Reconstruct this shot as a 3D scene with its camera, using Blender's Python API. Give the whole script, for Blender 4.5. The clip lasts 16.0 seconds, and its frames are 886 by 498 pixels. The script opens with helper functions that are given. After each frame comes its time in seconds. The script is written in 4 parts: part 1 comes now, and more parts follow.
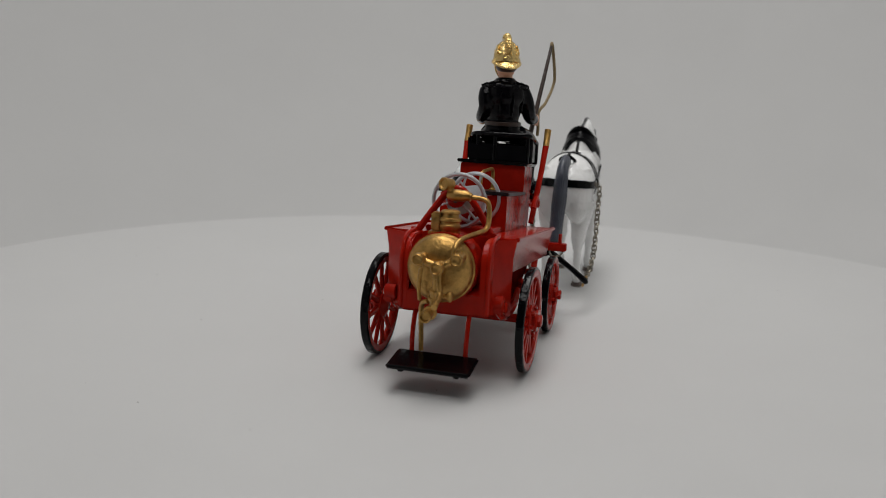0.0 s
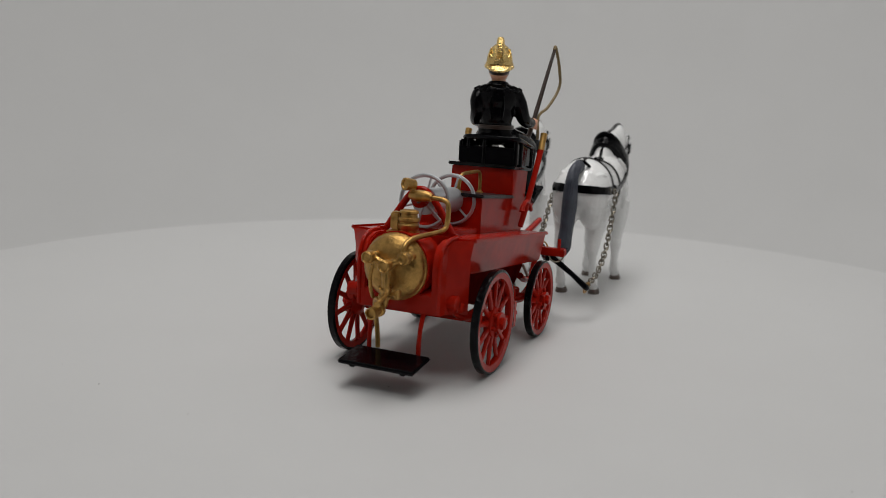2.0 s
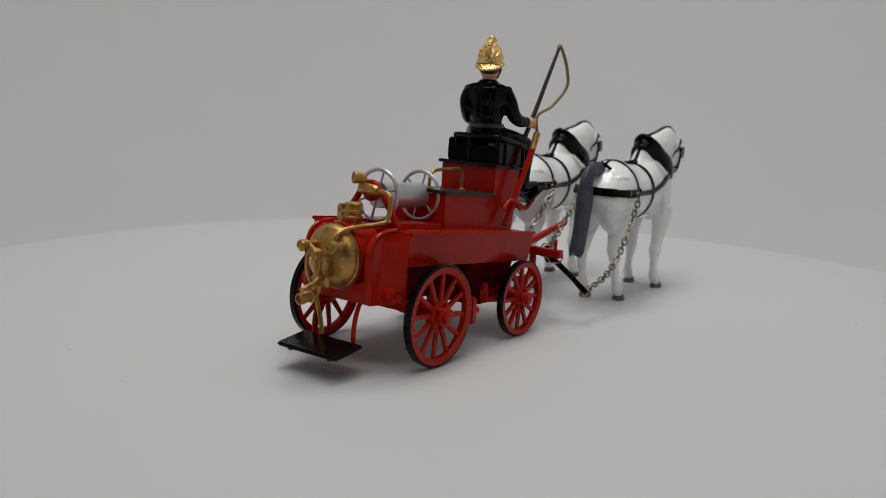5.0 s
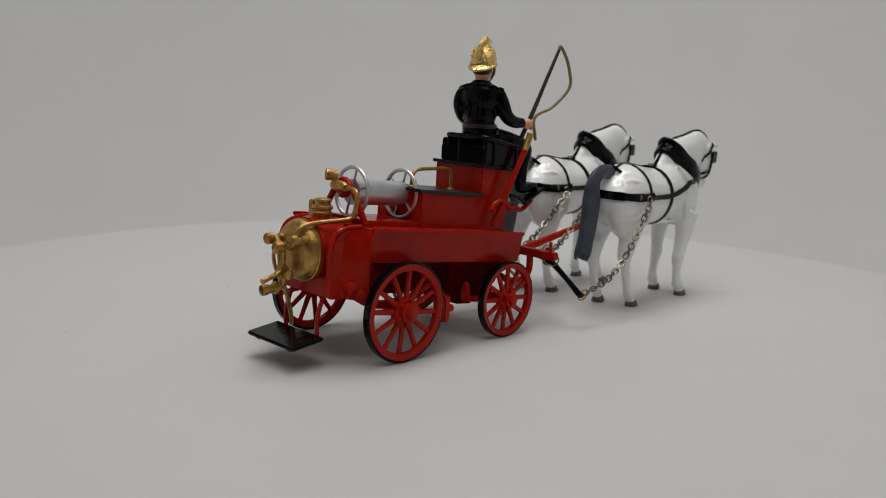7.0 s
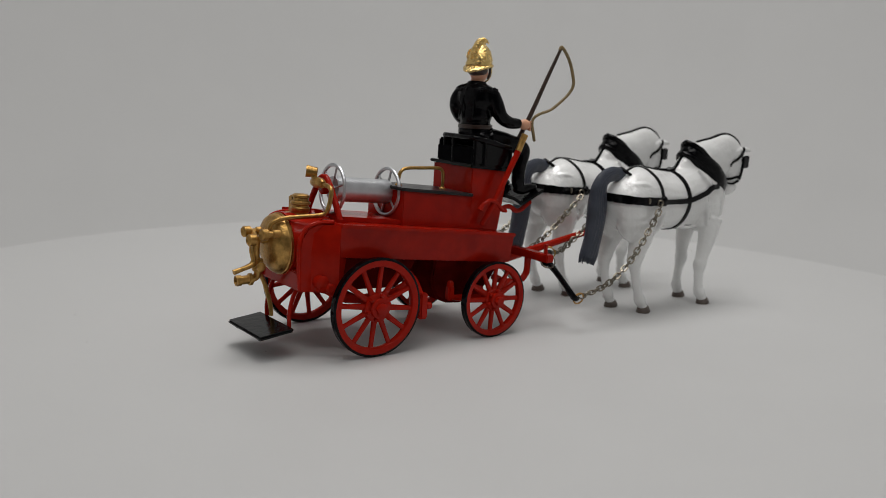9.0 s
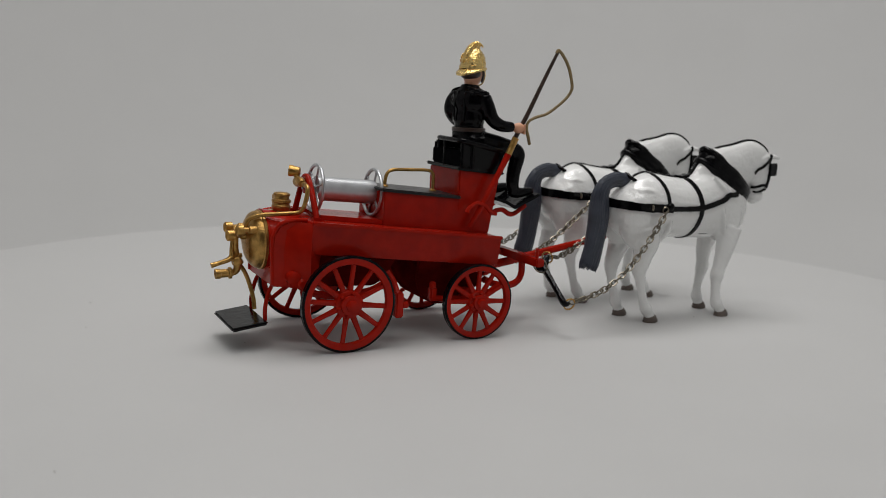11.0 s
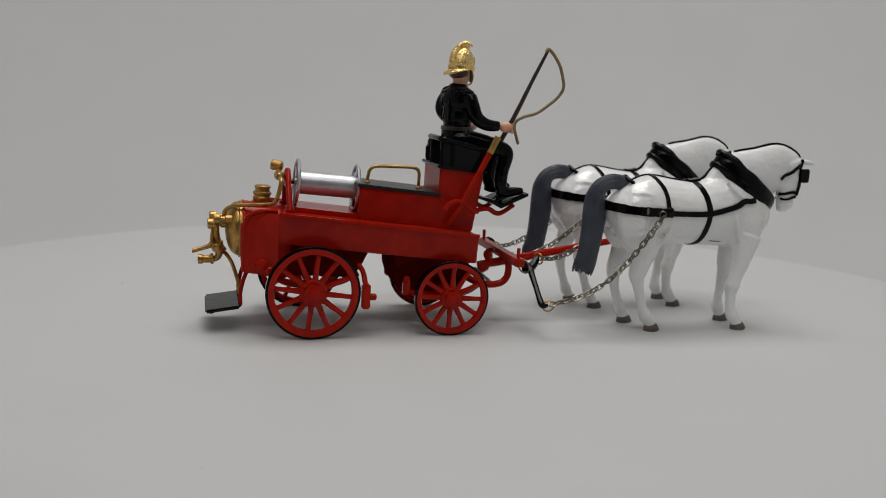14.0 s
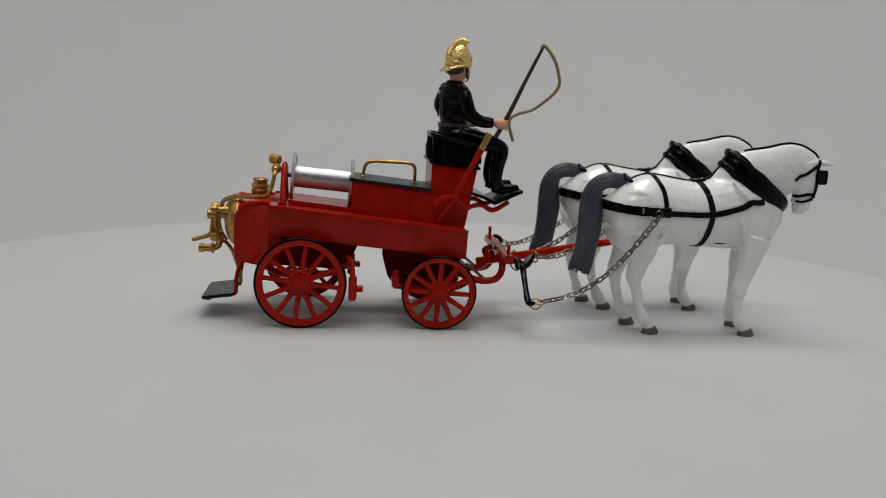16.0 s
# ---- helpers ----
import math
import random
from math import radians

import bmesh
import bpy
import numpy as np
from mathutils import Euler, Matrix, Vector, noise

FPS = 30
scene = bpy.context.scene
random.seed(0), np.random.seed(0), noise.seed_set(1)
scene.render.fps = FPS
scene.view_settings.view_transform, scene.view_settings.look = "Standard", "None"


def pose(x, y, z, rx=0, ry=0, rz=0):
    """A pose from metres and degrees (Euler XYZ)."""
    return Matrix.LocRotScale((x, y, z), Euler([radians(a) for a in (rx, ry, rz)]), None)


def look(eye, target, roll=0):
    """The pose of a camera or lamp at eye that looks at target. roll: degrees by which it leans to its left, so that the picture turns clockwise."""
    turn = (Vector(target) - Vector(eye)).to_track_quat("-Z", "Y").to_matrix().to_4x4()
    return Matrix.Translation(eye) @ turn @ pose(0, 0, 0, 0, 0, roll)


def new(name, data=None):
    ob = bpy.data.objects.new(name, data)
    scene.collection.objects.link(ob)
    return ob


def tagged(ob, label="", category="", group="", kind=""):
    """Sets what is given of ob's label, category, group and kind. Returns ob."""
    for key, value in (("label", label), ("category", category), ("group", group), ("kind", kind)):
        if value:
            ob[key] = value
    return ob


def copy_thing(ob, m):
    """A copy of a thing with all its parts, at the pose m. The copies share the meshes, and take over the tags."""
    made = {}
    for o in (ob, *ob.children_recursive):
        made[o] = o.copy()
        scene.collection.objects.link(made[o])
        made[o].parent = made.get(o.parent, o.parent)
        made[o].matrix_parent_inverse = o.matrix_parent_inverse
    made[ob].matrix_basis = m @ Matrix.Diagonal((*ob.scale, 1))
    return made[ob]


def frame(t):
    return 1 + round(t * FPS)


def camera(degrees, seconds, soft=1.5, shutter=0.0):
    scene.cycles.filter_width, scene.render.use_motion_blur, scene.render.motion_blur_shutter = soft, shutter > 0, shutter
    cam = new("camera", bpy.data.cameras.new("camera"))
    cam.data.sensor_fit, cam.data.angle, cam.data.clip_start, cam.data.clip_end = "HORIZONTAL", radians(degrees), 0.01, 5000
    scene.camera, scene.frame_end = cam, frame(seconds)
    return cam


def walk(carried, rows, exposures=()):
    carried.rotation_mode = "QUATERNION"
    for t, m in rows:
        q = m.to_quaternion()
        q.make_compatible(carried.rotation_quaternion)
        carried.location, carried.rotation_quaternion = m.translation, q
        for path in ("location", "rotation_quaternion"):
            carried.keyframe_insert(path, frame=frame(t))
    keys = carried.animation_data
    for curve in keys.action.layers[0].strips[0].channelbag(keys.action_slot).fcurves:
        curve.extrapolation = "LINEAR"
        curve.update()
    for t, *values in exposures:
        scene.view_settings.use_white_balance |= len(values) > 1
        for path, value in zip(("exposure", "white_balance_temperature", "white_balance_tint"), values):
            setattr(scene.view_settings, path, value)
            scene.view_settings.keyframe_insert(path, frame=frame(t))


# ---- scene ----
# ---- camera: on a stand, 0.29 m from the turntable's axis ----
cam = camera(52.04, 16.0, soft=0.85)
# focus on the middle of the turntable
cam.data.dof.use_dof, cam.data.dof.focus_distance, cam.data.dof.aperture_fstop = True, 0.247, 20.0
EYE = Vector((0.0, -0.285, 0.0718))
ROLL = 2.81
# seconds, heading of the carriage on the turntable, tilt and swing of the camera, all in degrees
ROWS = [
    (0.0, 78.36, 10.647, -3.280), (0.5, 76.32, 10.602, -3.284), (1.0, 74.28, 10.589, -3.362), (1.5, 72.22, 10.440, -3.355),
    (2.0, 70.13, 10.424, -3.335), (2.5, 68.01, 10.383, -3.392), (3.0, 65.87, 10.342, -3.321), (3.5, 63.71, 10.375, -3.279),
    (4.0, 61.56, 10.412, -3.378), (6.5, 50.90, 10.544, -3.490), (7.0, 48.80, 10.416, -3.494), (7.5, 46.73, 10.377, -3.509),
    (8.0, 44.67, 10.393, -3.551), (8.5, 42.59, 10.381, -3.584), (9.0, 40.48, 10.361, -3.621), (11.5, 29.52, 10.111, -3.549),
    (12.0, 27.32, 10.152, -3.478), (12.5, 25.11, 10.083, -3.452), (13.0, 22.91, 10.012, -3.398), (13.5, 20.72, 10.022, -3.298),
    (14.0, 18.56, 10.145, -3.304), (14.5, 16.42, 10.203, -3.286), (15.0, 14.30, 10.204, -3.232), (15.5, 12.21, 10.260, -3.224),
    (16.0, 10.13, 10.332, -3.288)]


def aim(tilt, swing):
    a, b = radians(tilt), radians(swing)
    return EYE + Vector((math.sin(b) * math.cos(a), math.cos(b) * math.cos(a), -math.sin(a)))


walk(cam, [(t, look(EYE, aim(p, s), ROLL)) for t, h, p, s in ROWS])

# ---- light: a soft lamp panel in the roof of a white photo tent ----
world = bpy.data.worlds.new("world")
scene.world = world
world.use_nodes = True
world.node_tree.nodes["Background"].inputs[0].default_value = (0.9, 0.95, 1.0, 1)
world.node_tree.nodes["Background"].inputs[1].default_value = 0.1
scene.view_settings.exposure = -0.11


def area_lamp(name, eye, target, sx, sy, power, colour=(1, 0.98, 0.95)):
    data = bpy.data.lights.new(name, "AREA")
    data.shape, data.size, data.size_y, data.energy, data.color = "RECTANGLE", sx, sy, power, colour
    ob = new(name, data)
    ob.matrix_world = look(eye, target)
    return ob


area_lamp("roof_lamp", (-0.03, 0.03, 0.68), (-0.02, 0.03, 0), 0.42, 0.28, 2.5, (1, 0.985, 0.965))
area_lamp("front_lamp", (0.0, -0.40, 0.66), (0, 0.25, 0.12), 0.60, 0.12, 1.3, (1, 0.985, 0.965))
# unseen fill, added to brighten the backdrop that the other lamps leave dark
area_lamp("backdrop_fill_lamp", (0.12, 0.22, 0.69), (0.14, 0.60, 0.25), 0.44, 0.10, 0.78, (1, 0.985, 0.965))

# ---- materials ----


def material(name, colour, rough=0.5, metal=0.0, coat=0.0, spread=0.08, scale=400.0, bump=0.0, bump_scale=2500.0, rough_spread=0.1, dark=None, dark_amount=0.0, dark_scale=150.0, spec=0.5, depth=0.0003):
    """A paint or metal: colour mottled at two scales, gloss that varies and a fine relief."""
    m = bpy.data.materials.new(name)
    m.use_nodes = True
    nt = m.node_tree
    b = nt.nodes["Principled BSDF"]
    tc = nt.nodes.new("ShaderNodeTexCoord")
    n1 = nt.nodes.new("ShaderNodeTexNoise")
    n1.inputs["Scale"].default_value, n1.inputs["Detail"].default_value = scale, 4
    nt.links.new(tc.outputs["Object"], n1.inputs["Vector"])
    ramp = nt.nodes.new("ShaderNodeMapRange")
    ramp.inputs["From Min"].default_value, ramp.inputs["From Max"].default_value = 0.3, 0.7
    ramp.inputs["To Min"].default_value, ramp.inputs["To Max"].default_value = 1 - spread, 1 + spread
    nt.links.new(n1.outputs["Fac"], ramp.inputs["Value"])
    mul = nt.nodes.new("ShaderNodeVectorMath")
    mul.operation = "SCALE"
    mul.inputs[0].default_value = colour
    nt.links.new(ramp.outputs["Result"], mul.inputs["Scale"])
    out = mul.outputs["Vector"]
    if dark:
        n3 = nt.nodes.new("ShaderNodeTexNoise")
        n3.inputs["Scale"].default_value, n3.inputs["Detail"].default_value = dark_scale, 6
        nt.links.new(tc.outputs["Object"], n3.inputs["Vector"])
        r3 = nt.nodes.new("ShaderNodeMapRange")
        r3.inputs["From Min"].default_value, r3.inputs["From Max"].default_value = 0.52, 0.72
        r3.inputs["To Max"].default_value = dark_amount
        nt.links.new(n3.outputs["Fac"], r3.inputs["Value"])
        mix = nt.nodes.new("ShaderNodeMix")
        mix.data_type = "RGBA"
        nt.links.new(r3.outputs["Result"], mix.inputs[0])
        nt.links.new(out, mix.inputs[6])
        mix.inputs[7].default_value = (*dark, 1)
        out = mix.outputs[2]
    nt.links.new(out, b.inputs["Base Color"])
    b.inputs["Metallic"].default_value = metal
    b.inputs["Specular IOR Level"].default_value = spec
    r2 = nt.nodes.new("ShaderNodeMapRange")
    r2.inputs["To Min"].default_value, r2.inputs["To Max"].default_value = max(rough - rough_spread, 0.03), rough + rough_spread
    nt.links.new(n1.outputs["Fac"], r2.inputs["Value"])
    nt.links.new(r2.outputs["Result"], b.inputs["Roughness"])
    b.inputs["Coat Weight"].default_value, b.inputs["Coat Roughness"].default_value = coat, 0.12
    if bump:
        n2 = nt.nodes.new("ShaderNodeTexNoise")
        n2.inputs["Scale"].default_value, n2.inputs["Detail"].default_value = bump_scale, 3
        nt.links.new(tc.outputs["Object"], n2.inputs["Vector"])
        bp = nt.nodes.new("ShaderNodeBump")
        bp.inputs["Strength"].default_value, bp.inputs["Distance"].default_value = bump, depth
        nt.links.new(n2.outputs["Fac"], bp.inputs["Height"])
        nt.links.new(bp.outputs["Normal"], b.inputs["Normal"])
    return m


RED = material("red_enamel", (0.36, 0.0105, 0.0038), 0.17, 0, 0.0, 0.14, 260, 0.08, 800, 0.06, (0.20, 0.005, 0.004), 0.35, 160, 0.13, 0.0006)
# darker than RED: the shade under the tray is put into this colour
MAROON = material("dark_red_shaded_paint", (0.10, 0.005, 0.004), 0.5, 0, 0.0, 0.25, 200, 0.1, 900, 0.08, (0.05, 0.003, 0.003), 0.7, 140, 0.0, 0.0004)
BLACK = material("black_gloss_enamel", (0.0022, 0.0022, 0.0028), 0.1, 0, 0.0, 0.2, 300, 0.5, 480, 0.04, spec=0.14, depth=0.0005)
MATT_BLACK = material("black_matt_paint", (0.006, 0.006, 0.007), 0.6, 0, 0.0, 0.2, 300, 0.1, 900, spec=0.0)
STEP_BLACK = material("black_enamel_plate", (0.003, 0.003, 0.0035), 0.16, 0, 0.0, 0.2, 300, 0.25, 420, 0.05, spec=0.2, depth=0.0004)
LID_BLACK = material("black_satin_paint", (0.012, 0.012, 0.013), 0.34, 0, 0.0, 0.2, 300, 0.12, 1500, spec=0.3)
BRASS = material("gold_paint", (0.47, 0.272, 0.08), 0.37, 0.88, 0, 0.22, 600, 0.5, 1900, 0.09, (0.16, 0.085, 0.022), 0.55, 520, depth=0.00025)
GOLD = material("bright_gold_paint", (0.86, 0.62, 0.24), 0.27, 0.85, 0, 0.18, 350, 0.55, 1000, 0.08, depth=0.0007)
SILVER = material("silver_paint", (0.52, 0.53, 0.55), 0.38, 0.75, 0, 0.08, 400, 0.15, 1500)
WHITE = material("white_gloss_paint", (0.84, 0.843, 0.835), 0.16, 0, 0.6, 0.03, 120, 0.9, 420, 0.05, depth=0.0004)
GREY = material("slate_grey_paint", (0.046, 0.053, 0.073), 0.4, 0, 0, 0.2, 260, 0.5, 900)
HOOF = material("brown_grey_paint", (0.12, 0.095, 0.08), 0.55, 0, 0, 0.2, 500, 0.2)
SKIN = material("flesh_paint", (0.72, 0.37, 0.23), 0.4, 0, 0, 0.08, 500, 0.1)
BROWN = material("dark_brown_paint", (0.035, 0.018, 0.012), 0.35, 0, 0.1, 0.25, 500, 0.2)
STEEL = material("nickel_wire", (0.21, 0.185, 0.145), 0.32, 1.0, 0, 0.1, 900, 0.1)
CORD = material("tan_cord_paint", (0.24, 0.17, 0.075), 0.55, 0, 0, 0.2, 900, 0.4)
DISC = material("white_turntable_plastic", (0.53, 0.53, 0.528), 0.55, 0, 0, 0.012, 30, 0.02, 1200, 0.05)
SHEET = material("white_tent_fabric", (0.53, 0.53, 0.528), 0.85, 0, 0, 0.015, 12, 0.05, 900, 0.05)
ROOM = material("grey_room_paint", (0.16, 0.155, 0.15), 0.8, 0, 0, 0.1, 3)
DUST = material("dark_dust", (0.09, 0.08, 0.07), 0.8)

# ---- mesh helpers, in millimetres of the carriage's own space: x forward, y to its left, z up ----
MM = 0.001
BASE = {}
TURN = {}
MOVING = []


def thing(name, base, label, category, group="", kind=""):
    ob = tagged(new(name), label, category, group, kind)
    ob.empty_display_size = 0.005
    ob.location = Vector(base) * MM
    BASE[ob.name] = Vector(base)
    MOVING.append(ob)
    return ob


def finish(bm, ob_base, smooth=True, angle=40):
    bmesh.ops.translate(bm, verts=bm.verts, vec=-Vector(ob_base))
    bmesh.ops.scale(bm, verts=bm.verts, vec=(MM, MM, MM))
    bmesh.ops.recalc_face_normals(bm, faces=bm.faces)
    for f in bm.faces:
        f.smooth = smooth
    lim = radians(angle)
    for e in bm.edges:
        if len(e.link_faces) == 2 and e.calc_face_angle(0) > lim:
            e.smooth = False


def part(name, bm, mat, parent, label=""):
    base = BASE[parent.name]
    finish(bm, base)
    me = bpy.data.meshes.new(name)
    bm.to_mesh(me)
    bm.free()
    me.materials.append(mat)
    ob = new(name, me)
    ob.parent = parent
    BASE[ob.name] = base
    if label:
        ob["label"] = label
    return ob


def shared(name, me, parent, m):
    """One more object on a mesh that is already there, at the pose m (millimetres) in the parent's space."""
    ob = new(name, me)
    ob.parent = parent
    loc = m.translation - BASE[parent.name]
    ob.matrix_basis = Matrix.Translation(loc * MM) @ m.to_quaternion().to_matrix().to_4x4()
    BASE[ob.name] = m.translation.copy()
    return ob


DROOP = 0.0976


def lean(bm):
    """The body stands nose down on its springs: slope what was built level."""
    for v in bm.verts:
        v.co.z -= DROOP * (v.co.x + 40)
    return bm


def box(x0, x1, y0, y1, z0, z1, r=0.25, bm=None):
    bm = bm or bmesh.new()
    got = bmesh.ops.create_cube(bm, size=1)["verts"]
    for v in got:
        v.co = Vector((x0 + (v.co.x + 0.5) * (x1 - x0), y0 + (v.co.y + 0.5) * (y1 - y0), z0 + (v.co.z + 0.5) * (z1 - z0)))
    if r:
        edges = list({e for v in got for e in v.link_edges})
        bmesh.ops.bevel(bm, geom=edges, offset=r, segments=2, affect="EDGES", clamp_overlap=True)
    return bm


def prism(outline, y0, y1, axis="y", r=0.25, bm=None):
    """An outline (x, z) drawn out along y, or (y, z) drawn out along x."""
    bm = bm or bmesh.new()
    put = (lambda a, b, c: (a, c, b)) if axis == "y" else (lambda a, b, c: (c, a, b))
    v0 = [bm.verts.new(put(a, b, y0)) for a, b in outline]
    v1 = [bm.verts.new(put(a, b, y1)) for a, b in outline]
    n = len(outline)
    fs = [bm.faces.new(v0), bm.faces.new(v1[::-1])]
    for i in range(n):
        fs.append(bm.faces.new((v0[i], v1[i], v1[(i + 1) % n], v0[(i + 1) % n])))
    bmesh.ops.recalc_face_normals(bm, faces=fs)
    if r:
        bmesh.ops.bevel(bm, geom=list({e for f in fs for e in f.edges if e.calc_face_angle(0) > 0.5}), offset=r, segments=2, affect="EDGES", clamp_overlap=True)
    return bm


def basis(d):
    d = Vector(d).normalized()
    a = d.cross(Vector((0, 0, 1)))
    if a.length < 0.05:
        a = d.cross(Vector((0, 1, 0)))
    a.normalize()
    return a, a.cross(d).normalized(), d


def lathe(p, d, profile, seg=24, bm=None):
    """Rings of (distance along d, radius), closed at both ends."""
    bm = bm or bmesh.new()
    p = Vector(p)
    a, b, d = basis(d)
    rings = []
    for h, r in profile:
        rings.append([bm.verts.new(p + d * h + (a * math.cos(k * math.tau / seg) + b * math.sin(k * math.tau / seg)) * max(r, 0.01)) for k in range(seg)])
    for u, v in zip(rings, rings[1:]):
        for k in range(seg):
            bm.faces.new((u[k], u[(k + 1) % seg], v[(k + 1) % seg], v[k]))
    bm.faces.new(rings[0][::-1])
    bm.faces.new(rings[-1])
    return bm


def rod(p, q, r, seg=12, bm=None, r2=None):
    d = Vector(q) - Vector(p)
    r2 = r if r2 is None else r2
    n = d.length
    e = min(0.25 * min(r, r2), n * 0.2)
    return lathe(p, d, [(0, r - e), (e, r), (n - e, r2), (n, r2 - e)], seg, bm)


def curve(pts, n=6):
    """A smooth line through the points; each may carry further numbers (radii)."""
    pts = [np.array(p, float) for p in pts]
    ext = [2 * pts[0] - pts[1]] + pts + [2 * pts[-1] - pts[-2]]
    out = []
    for i in range(1, len(ext) - 2):
        p0, p1, p2, p3 = ext[i - 1:i + 3]
        for k in range(n):
            t = k / n
            out.append(0.5 * (2 * p1 + (p2 - p0) * t + (2 * p0 - 5 * p1 + 4 * p2 - p3) * t * t + (3 * p1 - p0 - 3 * p2 + p3) * t ** 3))
    out.append(pts[-1])
    return out


def tube(pts, r=None, seg=10, n=6, bm=None, flat=1.0, ends=True):
    """A bent tube; points (x, y, z) or (x, y, z, radius). flat: its width across y against its height."""
    bm = bm or bmesh.new()
    line = curve([tuple(p) if len(p) == 4 else (*p, r) for p in pts], n)
    rings = []
    a = None
    for i, p in enumerate(line):
        c = Vector(p[:3])
        d = Vector(line[min(i + 1, len(line) - 1)][:3]) - Vector(line[max(i - 1, 0)][:3])
        if a is None:
            a, b, d = basis(d)
        else:
            d.normalize()
            a = (a - d * a.dot(d)).normalized()
            b = a.cross(d)
        ring = []
        for k in range(seg):
            o = (a * math.cos(k * math.tau / seg) + b * math.sin(k * math.tau / seg)) * max(p[3], 0.02)
            o.y *= flat
            ring.append(bm.verts.new(c + o))
        rings.append(ring)
    for u, v in zip(rings, rings[1:]):
        for k in range(seg):
            bm.faces.new((u[k], u[(k + 1) % seg], v[(k + 1) % seg], v[k]))
    for ring, sgn in ((rings[0], -1), (rings[-1], 1)):
        if ends:
            bm.faces.new(ring[::sgn])
    return bm


def ball(c, r, bm=None, seg=18, turn=None):
    bm = bm or bmesh.new()
    r = (r, r, r) if isinstance(r, (int, float)) else r
    m = Matrix.Translation(c) @ (turn or Matrix()) @ Matrix.Diagonal((*r, 1))
    bmesh.ops.create_uvsphere(bm, u_segments=seg, v_segments=seg // 2 + 2, radius=1, matrix=m)
    return bm


def ring(c, axis, R, r, seg=40, sub=8, bm=None):
    bm = bm or bmesh.new()
    a, b, d = basis(axis)
    rows = []
    for i in range(seg):
        u = i * math.tau / seg
        out = a * math.cos(u) + b * math.sin(u)
        rows.append([bm.verts.new(Vector(c) + out * (R + r * math.cos(k * math.tau / sub)) + d * r * math.sin(k * math.tau / sub)) for k in range(sub)])
    for i in range(seg):
        u, v = rows[i], rows[(i + 1) % seg]
        for k in range(sub):
            bm.faces.new((u[k], v[k], v[(k + 1) % sub], u[(k + 1) % sub]))
    return bm


def hoop(c, axis, profile, seg=64, bm=None):
    """A closed profile of (radius, distance along the axis) turned once round the axis."""
    bm = bm or bmesh.new()
    a, b, d = basis(axis)
    rows = []
    for i in range(seg):
        u = i * math.tau / seg
        rows.append([bm.verts.new(Vector(c) + (a * math.cos(u) + b * math.sin(u)) * R + d * h) for R, h in profile])
    n = len(profile)
    for i in range(seg):
        u, v = rows[i], rows[(i + 1) % seg]
        for k in range(n):
            bm.faces.new((u[k], v[k], v[(k + 1) % n], u[(k + 1) % n]))
    return bm


def fuse(bm, voxel=0.45, smooth=6):
    """Melts overlapping pieces into one skin."""
    bmesh.ops.recalc_face_normals(bm, faces=bm.faces)
    me = bpy.data.meshes.new("fused")
    bm.to_mesh(me)
    bm.free()
    ob = new("fused", me)
    mod = ob.modifiers.new("remesh", "REMESH")
    mod.mode, mod.voxel_size, mod.adaptivity = "VOXEL", voxel, 0
    mod2 = ob.modifiers.new("smooth", "SMOOTH")
    mod2.factor, mod2.iterations = 0.5, smooth
    got = bpy.data.meshes.new_from_object(ob.evaluated_get(bpy.context.evaluated_depsgraph_get()))
    bpy.data.objects.remove(ob)
    bm = bmesh.new()
    bm.from_mesh(got)
    return bm


def join(into, bm, index):
    """Adds bm to into with a material index."""
    me = bpy.data.meshes.new("piece")
    for f in bm.faces:
        f.material_index = index
    bm.to_mesh(me)
    bm.free()
    into.from_mesh(me)
    return into

# ---- the tent: floor, round wall and roof, white fabric ----
TABLE_Z = -55.0


def structure(name, bm, mat, label):
    finish(bm, (0, 0, 0))
    me = bpy.data.meshes.new(name)
    bm.to_mesh(me)
    bm.free()
    me.materials.append(mat)
    return tagged(new(name, me), label, name, kind="structure")


def setting():
    # a sheet that sweeps up from the table behind the turntable, open towards the camera
    line = [(r, TABLE_Z) for r in (2, 200, 330)] + [(330 + 330 * math.sin(k * math.pi / 40), TABLE_Z + 330 * (1 - math.cos(k * math.pi / 40))) for k in range(1, 21)] + [(660, 700), (640, 720), (560, 724), (2, 724)]
    line += [(r + 6, h - 4 if h < 600 else h + 6) for r, h in line[::-1]]
    bm = bmesh.new()
    rows = []
    for k in range(81):
        a = radians(-62 + 304 * k / 80)
        rows.append([bm.verts.new((r * math.cos(a), r * math.sin(a), h)) for r, h in line])
    n = len(line)
    for u, v in zip(rows, rows[1:]):
        for p in range(n):
            bm.faces.new((u[p], v[p], v[(p + 1) % n], u[(p + 1) % n]))
    structure("backdrop", bm, SHEET, "white fabric photo tent, its back sweeping up into the roof")
    structure("table", lathe((0, 0, TABLE_Z - 34), (0, 0, 1), [(0, 900), (29, 900)], 64), ROOM, "dark grey table top")
    structure("floor", lathe((0, 0, -800), (0, 0, 1), [(0, 2600), (10, 2600)], 64), ROOM, "dark floor of the room")
    structure("wall", hoop((0, 0, 0), (0, 0, 1), [(2400, -800), (2500, -800), (2500, 1800), (2400, 1800)], 64), ROOM, "plain dim wall of the room")
    structure("ceiling", lathe((0, 0, 1790), (0, 0, 1), [(0, 2500), (60, 2500)], 64), ROOM, "plain dim ceiling of the room")


setting()


